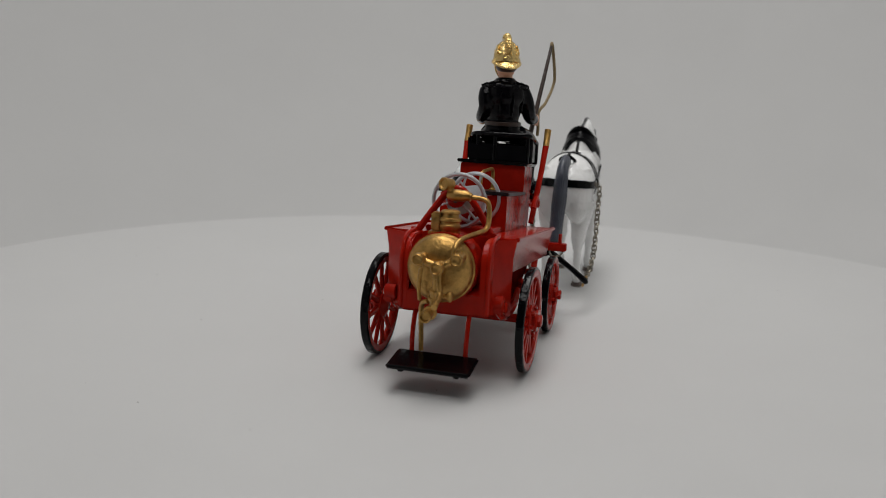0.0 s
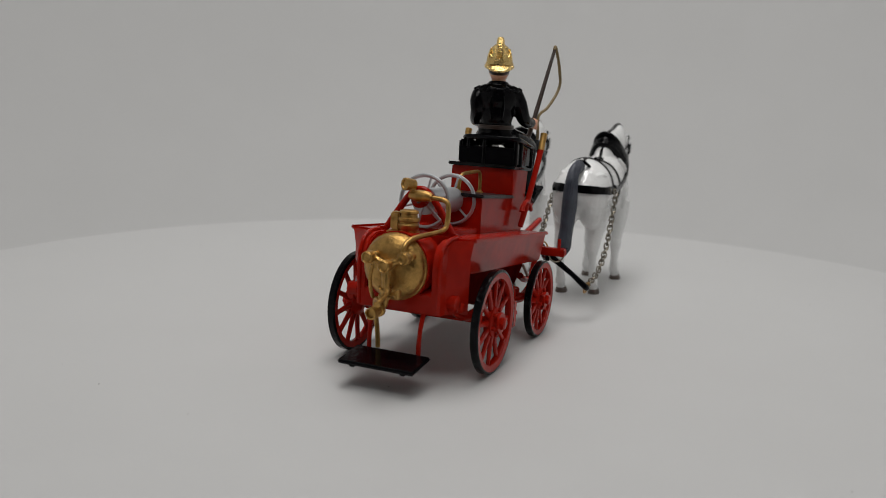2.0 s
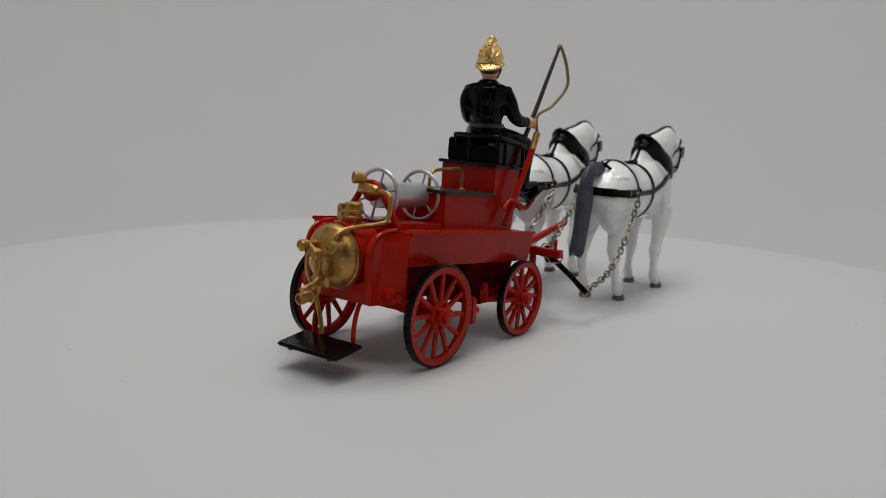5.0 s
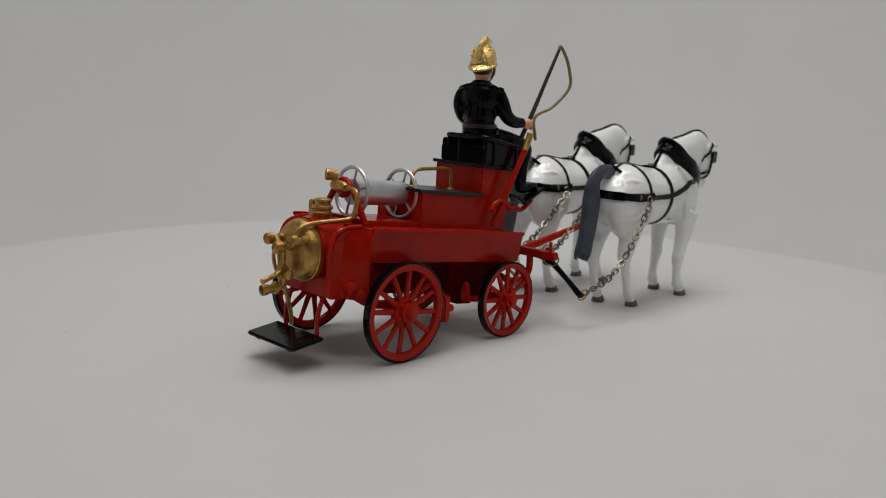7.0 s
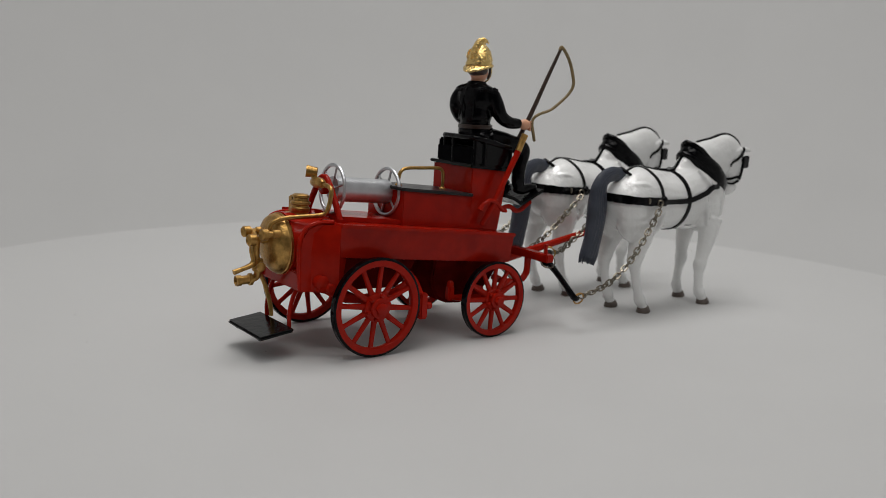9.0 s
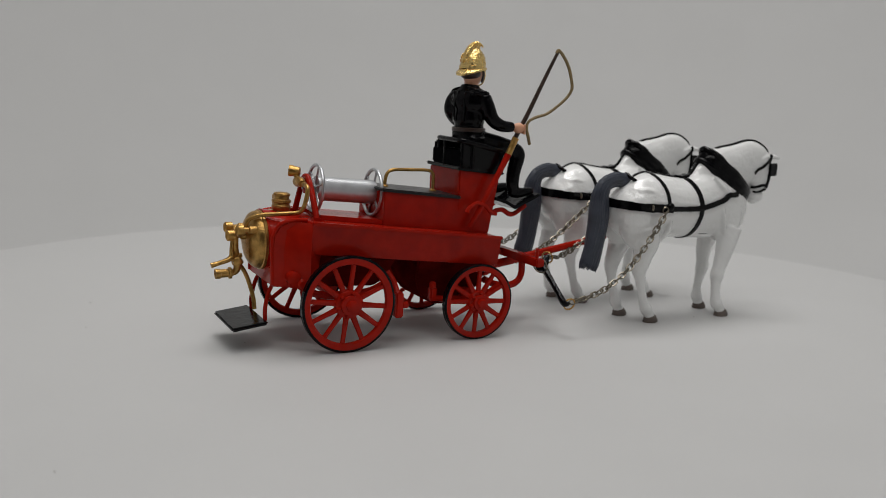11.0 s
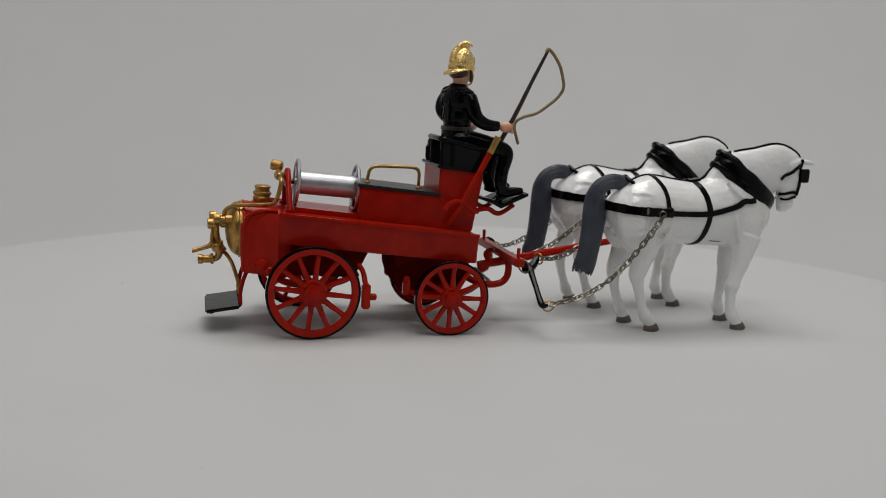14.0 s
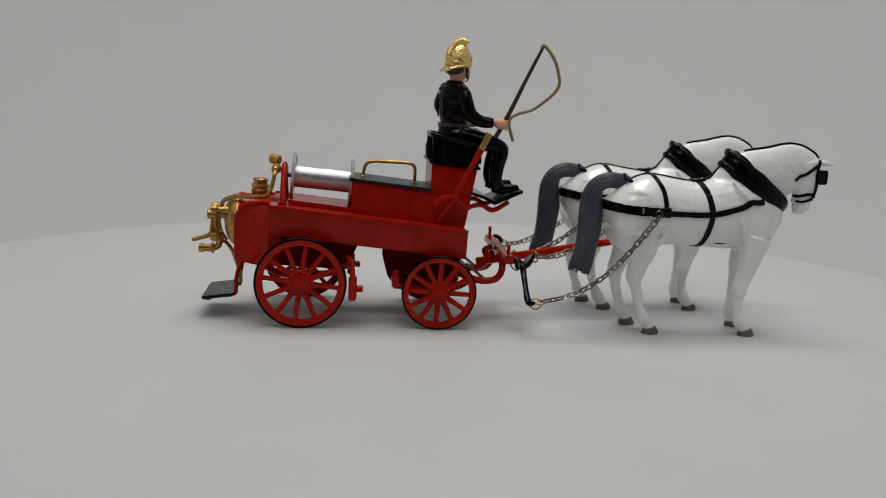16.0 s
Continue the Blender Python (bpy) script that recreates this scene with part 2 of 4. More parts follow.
def turntable():
    t = thing("turntable", (-9.6, -7.0, 0), "round white display turntable with a smooth top", "turntable")
    part("disc", lathe((-9.6, -7, -10), (0, 0, 1), [(0, 204.7), (1, 205.7), (9.2, 205.7), (9.8, 205.2), (10, 204.4)], 160), DISC, t)
    part("foot", lathe((-9.6, -7, TABLE_Z), (0, 0, 1), [(0, 110), (2, 112), (40, 108), (44.9, 106)], 64), DISC, t)


turntable()

# ---- the carriage ----
carriage = thing("fire_engine", (-40, 0, 0), "red model of a horse-drawn fire engine with brass boiler fittings", "model carriage")


def wheel_mesh(R, hub_out):
    """Wheel with its axis along y, its outside towards -y, made once for each size: tyre, rim, hub, cap and spoke meshes."""
    k = R / 13.3
    pieces = {}
    pieces["tyre"] = (hoop((0, 0, 0), (0, 1, 0), [(R, -1.0), (R, 0.6), (R - 0.25, 0.8), (R - 0.75 * k, 0.8), (R - 0.75 * k, -1.2), (R - 0.25, -1.2)], 72), BLACK)
    pieces["rim"] = (hoop((0, 0, 0), (0, 1, 0), [(R - 0.7 * k, -1.22), (R - 0.7 * k, 0.75), (R - 2.3 * k, 0.65), (R - 2.5 * k, 0.3), (R - 2.5 * k, -0.7), (R - 2.3 * k, -1.05)], 72), RED)
    pieces["hub"] = (lathe((0, 1.8, 0), (0, -1, 0), [(0, 1.9 * k), (0.5, 2.6 * k), (0.9, 3.9 * k), (2.7, 3.9 * k), (3.0, 3.6 * k), (3.1, 2.6 * k), (hub_out + 1.0, 2.4 * k), (hub_out + 1.2, 2.75 * k), (hub_out + 1.7, 2.7 * k), (hub_out + 1.8, 2.0 * k)], 28), RED)
    pieces["hub_cap"] = (lathe((0, -hub_out + 0.3, 0), (0, -1, 0), [(0, 1.75 * k), (1.0, 1.75 * k), (1.25, 1.4 * k)], 6), RED)
    # nuts on the hub's plate
    for i in range(6):
        a = i * math.tau / 6 + 0.4
        join(pieces["hub"][0], lathe((3.2 * k * math.cos(a), -1.1, 3.2 * k * math.sin(a)), (0, -1, 0), [(0, 0.62), (0.7, 0.58), (0.9, 0.35)], 6), 0)
    sp = bmesh.new()
    # flattened spoke, stout at its foot
    rows = []
    for z, a, b in ((2.6 * k, 0.86, 0.7), (4.2 * k, 0.86, 0.68), (8.0 * k, 0.72, 0.58), (10.2 * k, 0.7, 0.56), (11.4 * k, 0.86, 0.62)):
        rows.append([sp.verts.new((a * math.cos(i * math.tau / 8), b * math.sin(i * math.tau / 8), z)) for i in range(8)])
    for u, v in zip(rows, rows[1:]):
        for i in range(8):
            sp.faces.new((u[i], u[(i + 1) % 8], v[(i + 1) % 8], v[i]))
    pieces["spoke"] = (sp, RED)
    out = {}
    for n, (bm, mat) in pieces.items():
        finish(bm, (0, 0, 0))
        me = bpy.data.meshes.new(n)
        bm.to_mesh(me)
        bm.free()
        me.materials.append(mat)
        out[n] = me
    return out


def wheels():
    for R, x, z, ys, out, turn in ((13.3, -60.0, 13.3, 18.6, 20.2, 7), (11.1, -19.6, 11.1, 17.8, 18.6, 3)):
        meshes = wheel_mesh(R, 2.6)
        for side in (-1, 1):
            m = Matrix.Translation((x, -ys if side < 0 else out, z)) @ Matrix.Rotation(0 if side < 0 else math.pi, 4, "Z") @ Matrix.Rotation(radians(turn), 4, "Y")
            w = shared("wheel", meshes["tyre"], carriage, m)
            w.name = "wheel"
            w["label"] = "red spoked wooden wheel with a glossy black tyre"
            for n in ("rim", "hub", "hub_cap"):
                o = new(n, meshes[n])
                o.parent = w
            for i in range(12):
                o = new("spoke", meshes["spoke"])
                o.parent = w
                o.matrix_basis = Matrix.Rotation(i * math.tau / 12, 4, "Y")
    part("rear_axle", rod((-60, -17, 13.3), (-60, 17, 13.3), 1.1), RED, carriage)
    part("front_axle", rod((-19.6, -16.5, 11.1), (-19.6, 16.5, 11.1), 1.0), RED, carriage)


wheels()


def body():
    c = carriage
    # tray with flared sides
    part("tray", lean(prism([(16.4, 32), (14.9, 23.6), (13.2, 23.2), (-13.2, 23.2), (-14.9, 23.6), (-16.4, 32)], -69.8, -11.6, "x", 0.2)), RED, c)
    for y in (-1, 1):
        part("side_rail", lean(box(-69.9, -11.5, y * 16.55 - 0.45, y * 16.55 + 0.45, 31.5, 32.5, 0.2)), RED, c)
    # red barrel of the boiler between two cheeks with rounded shoulders
    part("barrel", lean(lathe((-66, -0.5, 24.5), (-1, 0, 0), [(0, 8.5), (12.4, 8.5), (12.9, 8.1)], 48)), RED, c)
    cheek = [(-79.0, 13.9), (-79.1, 25.0), (-78.6, 28.0), (-77.0, 30.4), (-74.0, 31.8), (-68.5, 32.1), (-68.5, 13.9)]
    for y in (-1, 1):
        part("cheek", lean(prism(cheek, 7.4 if y > 0 else -12.2, 9.6 if y > 0 else -9.8, "y", 0.3)), RED, c)
        o = 9.2 if y > 0 else -11.8
        part("shoulder_rib", lean(tube([(-79.0, o, 14.4), (-79.2, o, 25), (-78.6, o, 28.2), (-77.0, o, 30.6), (-74.0, o, 31.9), (-69.6, o, 32.4)], 0.55, 8)), RED, c)

    def keel(bm, amount, aft):
        # the hull draws in towards its keel
        for v in bm.verts:
            v.co.y *= 1 - amount * min(max((23.4 - v.co.z) / 10, 0), 1) * min(max((v.co.x - aft) / 8, 0), 1)
        return bm

    # both hulls take the darker red, the tray's shade painted into it
    part("rear_hull", lean(keel(prism([(-71.5, 14.3), (-50, 15.2), (-46.2, 17.6), (-43.6, 23.4), (-70, 23.4), (-71.5, 20.0)], -12.7, 12.3, "y", 0.4), 0.10, -70)), MAROON, c, "dark red underside of the body, shade put into its colour")
    part("tail_plate", lean(prism([(-79.0, 14.0), (-70.5, 14.2), (-70.5, 22.4), (-78.9, 18.6)], -11.4, 9.0, "y", 0.2)), RED, c)
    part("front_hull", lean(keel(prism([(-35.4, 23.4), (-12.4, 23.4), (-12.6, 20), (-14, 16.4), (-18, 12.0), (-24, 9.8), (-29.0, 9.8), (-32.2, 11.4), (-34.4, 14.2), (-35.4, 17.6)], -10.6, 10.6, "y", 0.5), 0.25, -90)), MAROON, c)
    for y in (-1, 1):
        # the body's rear corner flares from the cheek out to the tray
        i = 8.8 if y > 0 else 11.4
        inner = [(-77.4, y * i, 14.2), (-77.4, y * i, 24), (-76.6, y * i, 28.6), (-72.6, y * i, 31.6)]
        outer = [(-69.6, y * 15.6, 13.8), (-69.6, y * 15.6, 23.6), (-69.6, y * 15.7, 27.8), (-69.6, y * 16.4, 32.0)]
        back = [(-66, y * 11.0, 15.0), (-66, y * 13.0, 23.8), (-66, y * 13.0, 27.8), (-66, y * 13.0, 31.6)]
        bm = bmesh.new()
        cols = [[bm.verts.new(p) for p in q] for q in (inner, outer, back)]
        for a in range(3):
            for b in range(3):
                bm.faces.new((cols[a][b], cols[(a + 1) % 3][b], cols[(a + 1) % 3][b + 1], cols[a][b + 1]))
        bm.faces.new([q[0] for q in cols])
        bm.faces.new([q[3] for q in cols])
        part("corner_panel", lean(bm), RED, c)
    part("deck", lean(box(-69.2, -12, -15.6, 15.6, 31.2, 32.15, 0.1)), RED, c)
    part("deck_cover", lean(box(-64.5, -45.9, -8.0, 8.0, 32.1, 33.5, 0.25)), RED, c)
    part("locker", lean(box(-46, -22, -8.6, 9.6, 32.0, 41.6, 0.25)), RED, c)
    part("locker_lid", lean(box(-46.8, -21.8, -9.3, 10.3, 41.6, 42.5, 0.25)), LID_BLACK, c, "black painted lid")
    part("seat_box", lean(prism([(-22.6, 32), (-11.6, 32), (-8.7, 50), (-22.4, 50)], -8.6, 10.4, "y", 0.3)), RED, c)
    part("seat_base", lean(box(-23.4, -7.8, -9.5, 11.3, 49.9, 50.9, 0.3)), STEP_BLACK, c, "glossy black seat board")
    for y in (-8.9, 8.0):
        part("seat_side", lean(box(-22.4, -8.6, y - 0.6, y + 0.6, 50.8, 57.6, 0.5)), STEP_BLACK, c)
    part("seat_cushion", lean(box(-21.9, -7.6, -8.8, 7.8, 50.8, 56.0, 0.9)), STEP_BLACK, c, "glossy black padded seat")
    part("seat_back", lean(box(-23.0, -21.8, -9.2, 8.2, 50.8, 55.6, 0.4)), MATT_BLACK, c)
    rails = part("seat_rail", lean(tube([(-9, 8.0, 56.8), (-14, 8.1, 57.4), (-18.2, 7.9, 58.0), (-20.8, 7.0, 58.3), (-22.4, 4.8, 58.4), (-22.8, 0, 58.4), (-22.8, -6, 58.4), (-22.2, -8.9, 58.4), (-19.8, -9.5, 58.2), (-15, -9.5, 57.6), (-9, -9.3, 56.8)], 0.8, 12, 5)), BLACK, c, "glossy black rail round the seat")
    for x, y, top in ((-22.0, 5.6, 58.2), (-22.7, 0.4, 58.2), (-22.0, -8.9, 58.2), (-18.2, 7.9, 57.8), (-19, -9.4, 57.8), (-9.2, 8.1, 56.6), (-9.2, -9.3, 56.6)):
        part("rail_post", lean(rod((x, y, 50.7), (x, y, top), 0.7, 10)), BLACK, rails)
    # grab rail on the lid
    g = part("grab_rail", tube([(-42.4, -0.4, 42.6), (-42.3, -0.4, 44.6), (-41.6, -0.4, 46.6), (-39.6, -0.4, 47.5), (-34, -0.4, 47.5), (-28.5, -0.4, 47.3), (-26.9, -0.4, 46.2), (-26.7, -0.4, 44), (-26.8, -0.4, 41.4)], 0.5, 10), BRASS, c, "brass grab rail")
    for x, z in ((-42.4, 42.4), (-26.8, 40.9)):
        part("rail_foot", lathe((x, -0.4, z), (0.1, 0, 1), [(0, 1.1), (0.6, 1.0), (0.9, 0.6)], 12), BRASS, g)


body()


def boiler():
    b = part("boiler", lean(lathe((-78.4, -0.6, 24.6), (-1, 0, 0), [(0, 7.6), (0.3, 8.1), (1.3, 8.15), (1.5, 7.85), (2.4, 7.7), (3.4, 7.0), (4.3, 5.6), (4.9, 3.7), (5.2, 1.7), (5.3, 0.1)], 64)), BRASS, carriage, "domed brass boiler end with taps")
    part("boiler_band", lean(hoop((-78.5, -0.6, 24.6), (-1, 0, 0), [(7.9, 0), (8.5, 0), (8.5, 0.5), (7.9, 0.5)], 48)), RED, b)


boiler()


def reel():
    c = carriage
    a, b = Vector((-63.4, 0, 42.3)), Vector((-46.0, 0, 41.0))
    d = (b - a).normalized()
    r = part("hose_reel", lathe(a, d, [(0, 3.4), (17.5, 3.4)], 32), SILVER, c, "silver painted hose reel with spoked flange wheels")
    for p in (a, b):
        f = part("reel_wheel", ring(p, d, 6.5, 0.52, 48, 8), SILVER, r)
        part("reel_hub", lathe(p - d * 0.6, d, [(0, 1.2), (1.2, 1.2)], 16), SILVER, r)
        u, v, _ = basis(d)
        for k in range(6):
            w = u * math.cos(k * math.tau / 6 + 0.3) + v * math.sin(k * math.tau / 6 + 0.3)
            part("reel_spoke", rod(p + w * 0.8, p + w * 6.4, 0.32, 6), SILVER, r)
    s = part("reel_stand", tube([(-66.0, 9.9, 33.8), (-66.1, 5.6, 40.2), (-66.1, 2.2, 44.6), (-66.0, 0, 45.6), (-66.1, -2.2, 44.8), (-66.1, -5.6, 40.8), (-66.0, -9.6, 34.2)], 0.85, 10, 6), RED, c, "red painted arched stand")
    part("stand_boss", lathe((-67.0, 0, 43.2), (1, 0, 0), [(0, 1.6), (0.4, 2.3), (1.6, 2.3), (2.0, 1.6)], 20), RED, s)
    part("reel_axle", rod((-67, 0, 42.6), a, 0.7, 10), BROWN, s)
    for y in (9.9, -9.6):
        part("stand_foot", lean(box(-67.4, -64.6, y - 1.1, y + 1.1, 32.0, 32.9, 0.2)), RED, s)


reel()


def fittings():
    c = carriage
    # bell-mouthed cap over the stand
    cap = part("steam_whistle", lathe((-70.2, 2.4, 47.0), (1, -0.55, -0.12), [(0.3, 0.9), (0, 1.1), (0.02, 1.55), (0.6, 1.6), (1.8, 1.4), (2.9, 1.35), (3.1, 1.0)], 20), BRASS, c, "short brass whistle barrel")
    part("whistle_stem", tube([(-68.8, 1.4, 46.2), (-68.3, 0.6, 45.0), (-68.0, -0.2, 43.8)], 0.8, 10), BRASS, cap)
    part("elbow", tube([(-68.4, 1.6, 44.2, 1.0), (-68.5, -0.5, 44.2, 1.5), (-68.6, -3.0, 44.3, 1.3), (-68.8, -4.4, 44.0, 0.95)], None, 12), BRASS, c)
    part("steam_pipe", tube([(-68.6, -3.6, 44.1), (-68.5, -6.6, 43.9), (-68.5, -8.3, 43.3), (-68.8, -8.9, 41.6), (-69.6, -9.1, 38.6), (-70.6, -8.8, 37.0), (-73.0, -8.0, 36.5), (-77, -6.6, 36.2), (-81.2, -5.3, 35.7), (-83.6, -4.7, 34.4), (-84.2, -4.6, 32.2)], 0.62, 10), BRASS, c, "bent brass steam pipe")
    can = part("lubricator", lathe((-73.4, -0.6, 35.2), (0.05, 0, 1), [(0, 2.4), (0.5, 2.5), (0.8, 2.2), (1.2, 2.2), (1.6, 2.55), (2.5, 2.6), (2.9, 2.25), (3.2, 2.25), (3.5, 2.65), (4.1, 2.65), (4.4, 2.1), (5.1, 2.0), (5.3, 2.3), (5.8, 2.3), (6.1, 1.7), (6.2, 0.4)], 24), BRASS, c, "ribbed brass lubricator pot")
    part("bracket", box(-74.6, -72.2, 1.4, 3.8, 36.2, 40.6, 0.35), BRASS, can)
    part("plate", box(-75.6, -71.2, -2.8, 4.2, 35.4, 36.2, 0.2), BRASS, can)

    def tap(y, z, x, length, r):
        part("tap", lathe((x + length, y, z), (-1, 0, 0), [(0, r * 0.75), (length * 0.35, r * 0.75), (length * 0.4, r * 0.5), (length * 0.62, r * 0.5), (length * 0.66, r), (length * 0.95, r), (length, r * 0.8), (length * 0.93, r * 0.6), (length * 0.9, 0.1)], 18), BRASS, c, "round brass tap")

    tap(2.8, 31.5, -88.0, 6.0, 1.45)
    tap(-5.9, 32.0, -87.0, 5.2, 1.5)
    tap(-1.8, 30.0, -88.6, 6.0, 1.5)
    part("cross_pipe", tube([(-85.0, 2.8, 31.4), (-85.6, 1, 30.7), (-85.8, -1.5, 30.1), (-85.2, -3.6, 30.9), (-84.6, -5.7, 32.0)], 0.85, 10), BRASS, c)
    # main outlet under the middle tap
    part("outlet_pipe", tube([(-86.4, -1.6, 29.8, 1.15), (-86.2, -1.5, 26.4, 1.0), (-85.8, -1.3, 24.2, 1.0), (-85.4, -1.0, 22.6, 1.1), (-85.4, -0.8, 20.6, 1.0), (-86.4, -0.6, 19.5, 0.9)], None, 12), BRASS, c)
    part("outlet_collar", lathe((-85.8, -1.3, 24.8), (0.2, 0.1, -1), [(0, 1.1), (0.2, 1.6), (0.9, 1.6), (1.1, 1.25), (1.9, 1.25), (2.1, 1.6), (2.7, 1.6), (2.9, 1.1)], 16), BRASS, c)
    part("outlet_mouth", lathe((-86.2, -0.6, 19.6), (-1, 0.03, -0.04), [(0, 0.8), (0.6, 1.0), (0.7, 1.6), (1.4, 1.6), (1.6, 1.15), (3.6, 1.15), (3.7, 1.4), (5.0, 1.4), (5.05, 1.05), (4.3, 0.85), (4.25, 0.05)], 20), BRASS, c, "open brass hose outlet")
    part("drain_pipe", tube([(-87.0, -2.0, 29.0, 0.5), (-87.3, -2.3, 26.4, 0.55), (-87.4, -2.6, 24.4, 0.7), (-88.4, -2.8, 23.6, 0.7), (-90.6, -2.9, 22.9, 0.62), (-92.9, -3.0, 22.3, 0.72)], None, 10), BRASS, c, "slanting brass drain pipe")
    part("drain_joint", ball((-87.4, -2.5, 24.0), 0.95), BRASS, c)
    part("valve_stem", tube([(-86.0, -1.1, 23.2), (-86.2, -3.2, 23.4), (-86.4, -4.6, 23.6)], 0.55, 8), BRASS, c)
    part("handwheel", lathe((-86.3, -4.2, 23.5), (0.05, -1, 0), [(0, 1.0), (0.3, 1.25), (0.9, 1.25), (1.2, 0.8)], 12), BRASS, c)
    part("side_pipe", tube([(-85.6, 2.4, 29.6), (-85.6, 2.8, 26.5), (-84.8, 3.0, 23.6), (-83.4, 3.1, 21.4)], 0.48, 8), BRASS, c)
    part("waste_pipe", tube([(-85.0, 0.6, 21.6), (-83.4, 2.4, 20.6), (-81.6, 3.2, 17.6), (-80.2, 3.4, 13.6), (-79.4, 3.5, 10.4), (-79.2, 3.5, 8.0)], 0.6, 10), BRASS, c)


fittings()


def step():
    c = carriage
    st = part("step", prism([(-89.2, 5.6), (-79.4, 7.0), (-79.5, 8.0), (-89.3, 6.7)], -10.9, 9.1, "y", 0.45), STEP_BLACK, c, "glossy black rear foot step")
    for y in (-7.5, 5.7):
        part("step_stud", box(-88.2, -86.8, y - 0.7, y + 0.7, 5.0, 5.9, 0.2), BLACK, st)
        part("step_strut", tube([(-77.4, y, 17.4), (-78.2, y, 16.0), (-79.0, y, 13.5), (-79.5, y, 10.5), (-79.5, y, 7.6), (-80.6, y, 6.8), (-82.5, y, 6.4)], 0.6, 8), RED, c)


step()


def running_gear():
    c = carriage
    for s in (-1, 1):
        # rear spring seat
        b = part("spring_bracket", box(-75.2, -70.4, s * 13.6 - 1.3, s * 13.6 + 1.3, 17.6, 19.6, 0.5), RED, c)
        part("bracket_bolt", lathe((-73.8, s * 11.9, 20.2), (0, s, 0), [(0, 1.9), (2.6, 1.9), (3.0, 1.3)], 10), RED, b)
        part("bracket_bolt", lathe((-71.6, s * 12.6, 18.6), (0, s, 0), [(0, 1.4), (2.4, 1.4), (2.8, 0.9)], 10), RED, b)
        part("leaf_spring", tube([(-72.6, s * 13.0, 18.0, 0.8), (-67, s * 13.3, 15.2, 1.0), (-60, s * 13.3, 14.5, 1.3), (-52, s * 13.3, 15.2, 1.0), (-46.5, s * 13.0, 17.6, 0.8)], None, 8), RED, c)
        # brake shoe beside the rear wheel
        k = part("brake_block", box(-46.2, -43.8, s * 18.2 - 1.3, s * 18.2 + 1.3, 8.4, 15.6, 0.4), RED, c)
        part("brake_bolt", rod((-43.9, s * 18.2, 11.8), (-42.0, s * 18.2, 11.8), 1.0, 10), RED, k)
        part("brake_arm", tube([(-45, s * 17.6, 14.8), (-45.4, s * 15.2, 18.2), (-46.6, s * 13.5, 20.4)], 0.8, 8), RED, k)
        # front spring
        f = part("spring_hanger", box(-33.4, -31.2, s * 13.8 - 1.1, s * 13.8 + 1.1, 11.2, 15.4, 0.5), RED, c)
        part("hanger_bolt", lathe((-32.3, s * 13.8, 15.0), (0, 0, 1), [(0, 1.1), (1.4, 1.0), (1.8, 0.6)], 10), RED, f)
        part("leaf_spring", tube([(-32.6, s * 13.6, 12.0, 0.8), (-26, s * 12.6, 11.0, 1.0), (-19.6, s * 12.6, 10.6, 1.2), (-13, s * 12.4, 12.0, 1.0), (-8.5, s * 12, 14.6, 0.8)], None, 8), RED, c)
        # futchell: arm that curls up to the splinter bar
        part("futchell", tube([(-13, s * 9.6, 15.6), (-9.5, s * 9.6, 14.0), (-5.2, s * 9.6, 13.2), (-1.6, s * 9.6, 13.8), (0.2, s * 9.6, 16.0), (0.4, s * 9.6, 19.4), (0.2, s * 9.6, 21.4)], 1.05, 10), RED, c)
    part("turntable_ring", hoop((-19.6, 0, 13.0), (0, 0, 1), [(6.5, 0), (8.2, 0), (8.2, 1.0), (6.5, 1.0)], 40), RED, c)
    for s in (-1, 1):
        part("stay", rod((-10.6, s * 9.6, 18.4), (-5.0, s * 9.6, 13.8), 0.45, 8), STEEL, c, "thin steel stay")
    part("pole_bracket", tube([(-12, 1.2, 15.8, 1.0), (-8, 1.2, 14.8, 1.0), (-4.4, 1.2, 15.8, 1.1), (-2.6, 1.2, 18.4, 1.1), (-3.4, 1.2, 20.8, 1.0), (-1.2, 1.2, 22.0, 0.9)], None, 8), RED, c)
    part("bolster", box(-21.2, -18, -11.5, 11.5, 11.6, 13.4, 0.3), RED, c)
    bar = part("splinter_bar", box(-0.8, 2.0, -19.4, 19.4, 20.4, 22.8, 0.3), RED, c)
    for y in (-17.2, 17.2):
        part("pin", rod((0.6, y, 22.4), (0.6, y, 25.8), 0.55, 8), RED, bar)
    # pole between the horses
    p = part("pole", tube([(-6, 1.2, 17.0, 1.3), (4, 1.4, 18.6, 1.4), (20, 1.6, 21.4, 1.25), (40.5, 2.0, 24.9, 1.1)], None, 8), RED, c, "red draught pole between the horses")
    # iron hooks for the traces
    part("trace_hook", tube([(1.4, -12.4, 20.9, 1.0), (5.6, -12.9, 19.2, 1.1), (5.7, -16.8, 16.8, 0.95), (5.6, -21.2, 13.8, 0.85), (5.7, -24.9, 10.9, 1.0), (6.4, -25.6, 10.2, 0.8), (7.6, -25.2, 10.3, 0.5)], None, 8), BLACK, c, "black iron trace hook")
    part("trace_hook", tube([(4.2, -12.8, 18.6, 0.9), (6.4, -11.6, 18.4, 1.2), (8.4, -10.2, 19.8, 1.3), (9.8, -9.1, 21.6, 0.7)], None, 8), BLACK, c, "black iron trace hook")
    part("wire_ring", ring((2.8, -16.0, 20.2), (1, 0.5, 0.3), 2.3, 0.24, 24, 6), STEEL, c, "thin wire ring on the bar")
    part("trace_hook", tube([(1.2, 18.6, 21.4, 0.9), (2.6, 19.6, 22.2, 0.75), (4.4, 20.4, 21.6, 0.75), (5.4, 20.6, 20.2, 0.8)], None, 8), BLACK, c, "black iron trace hook")


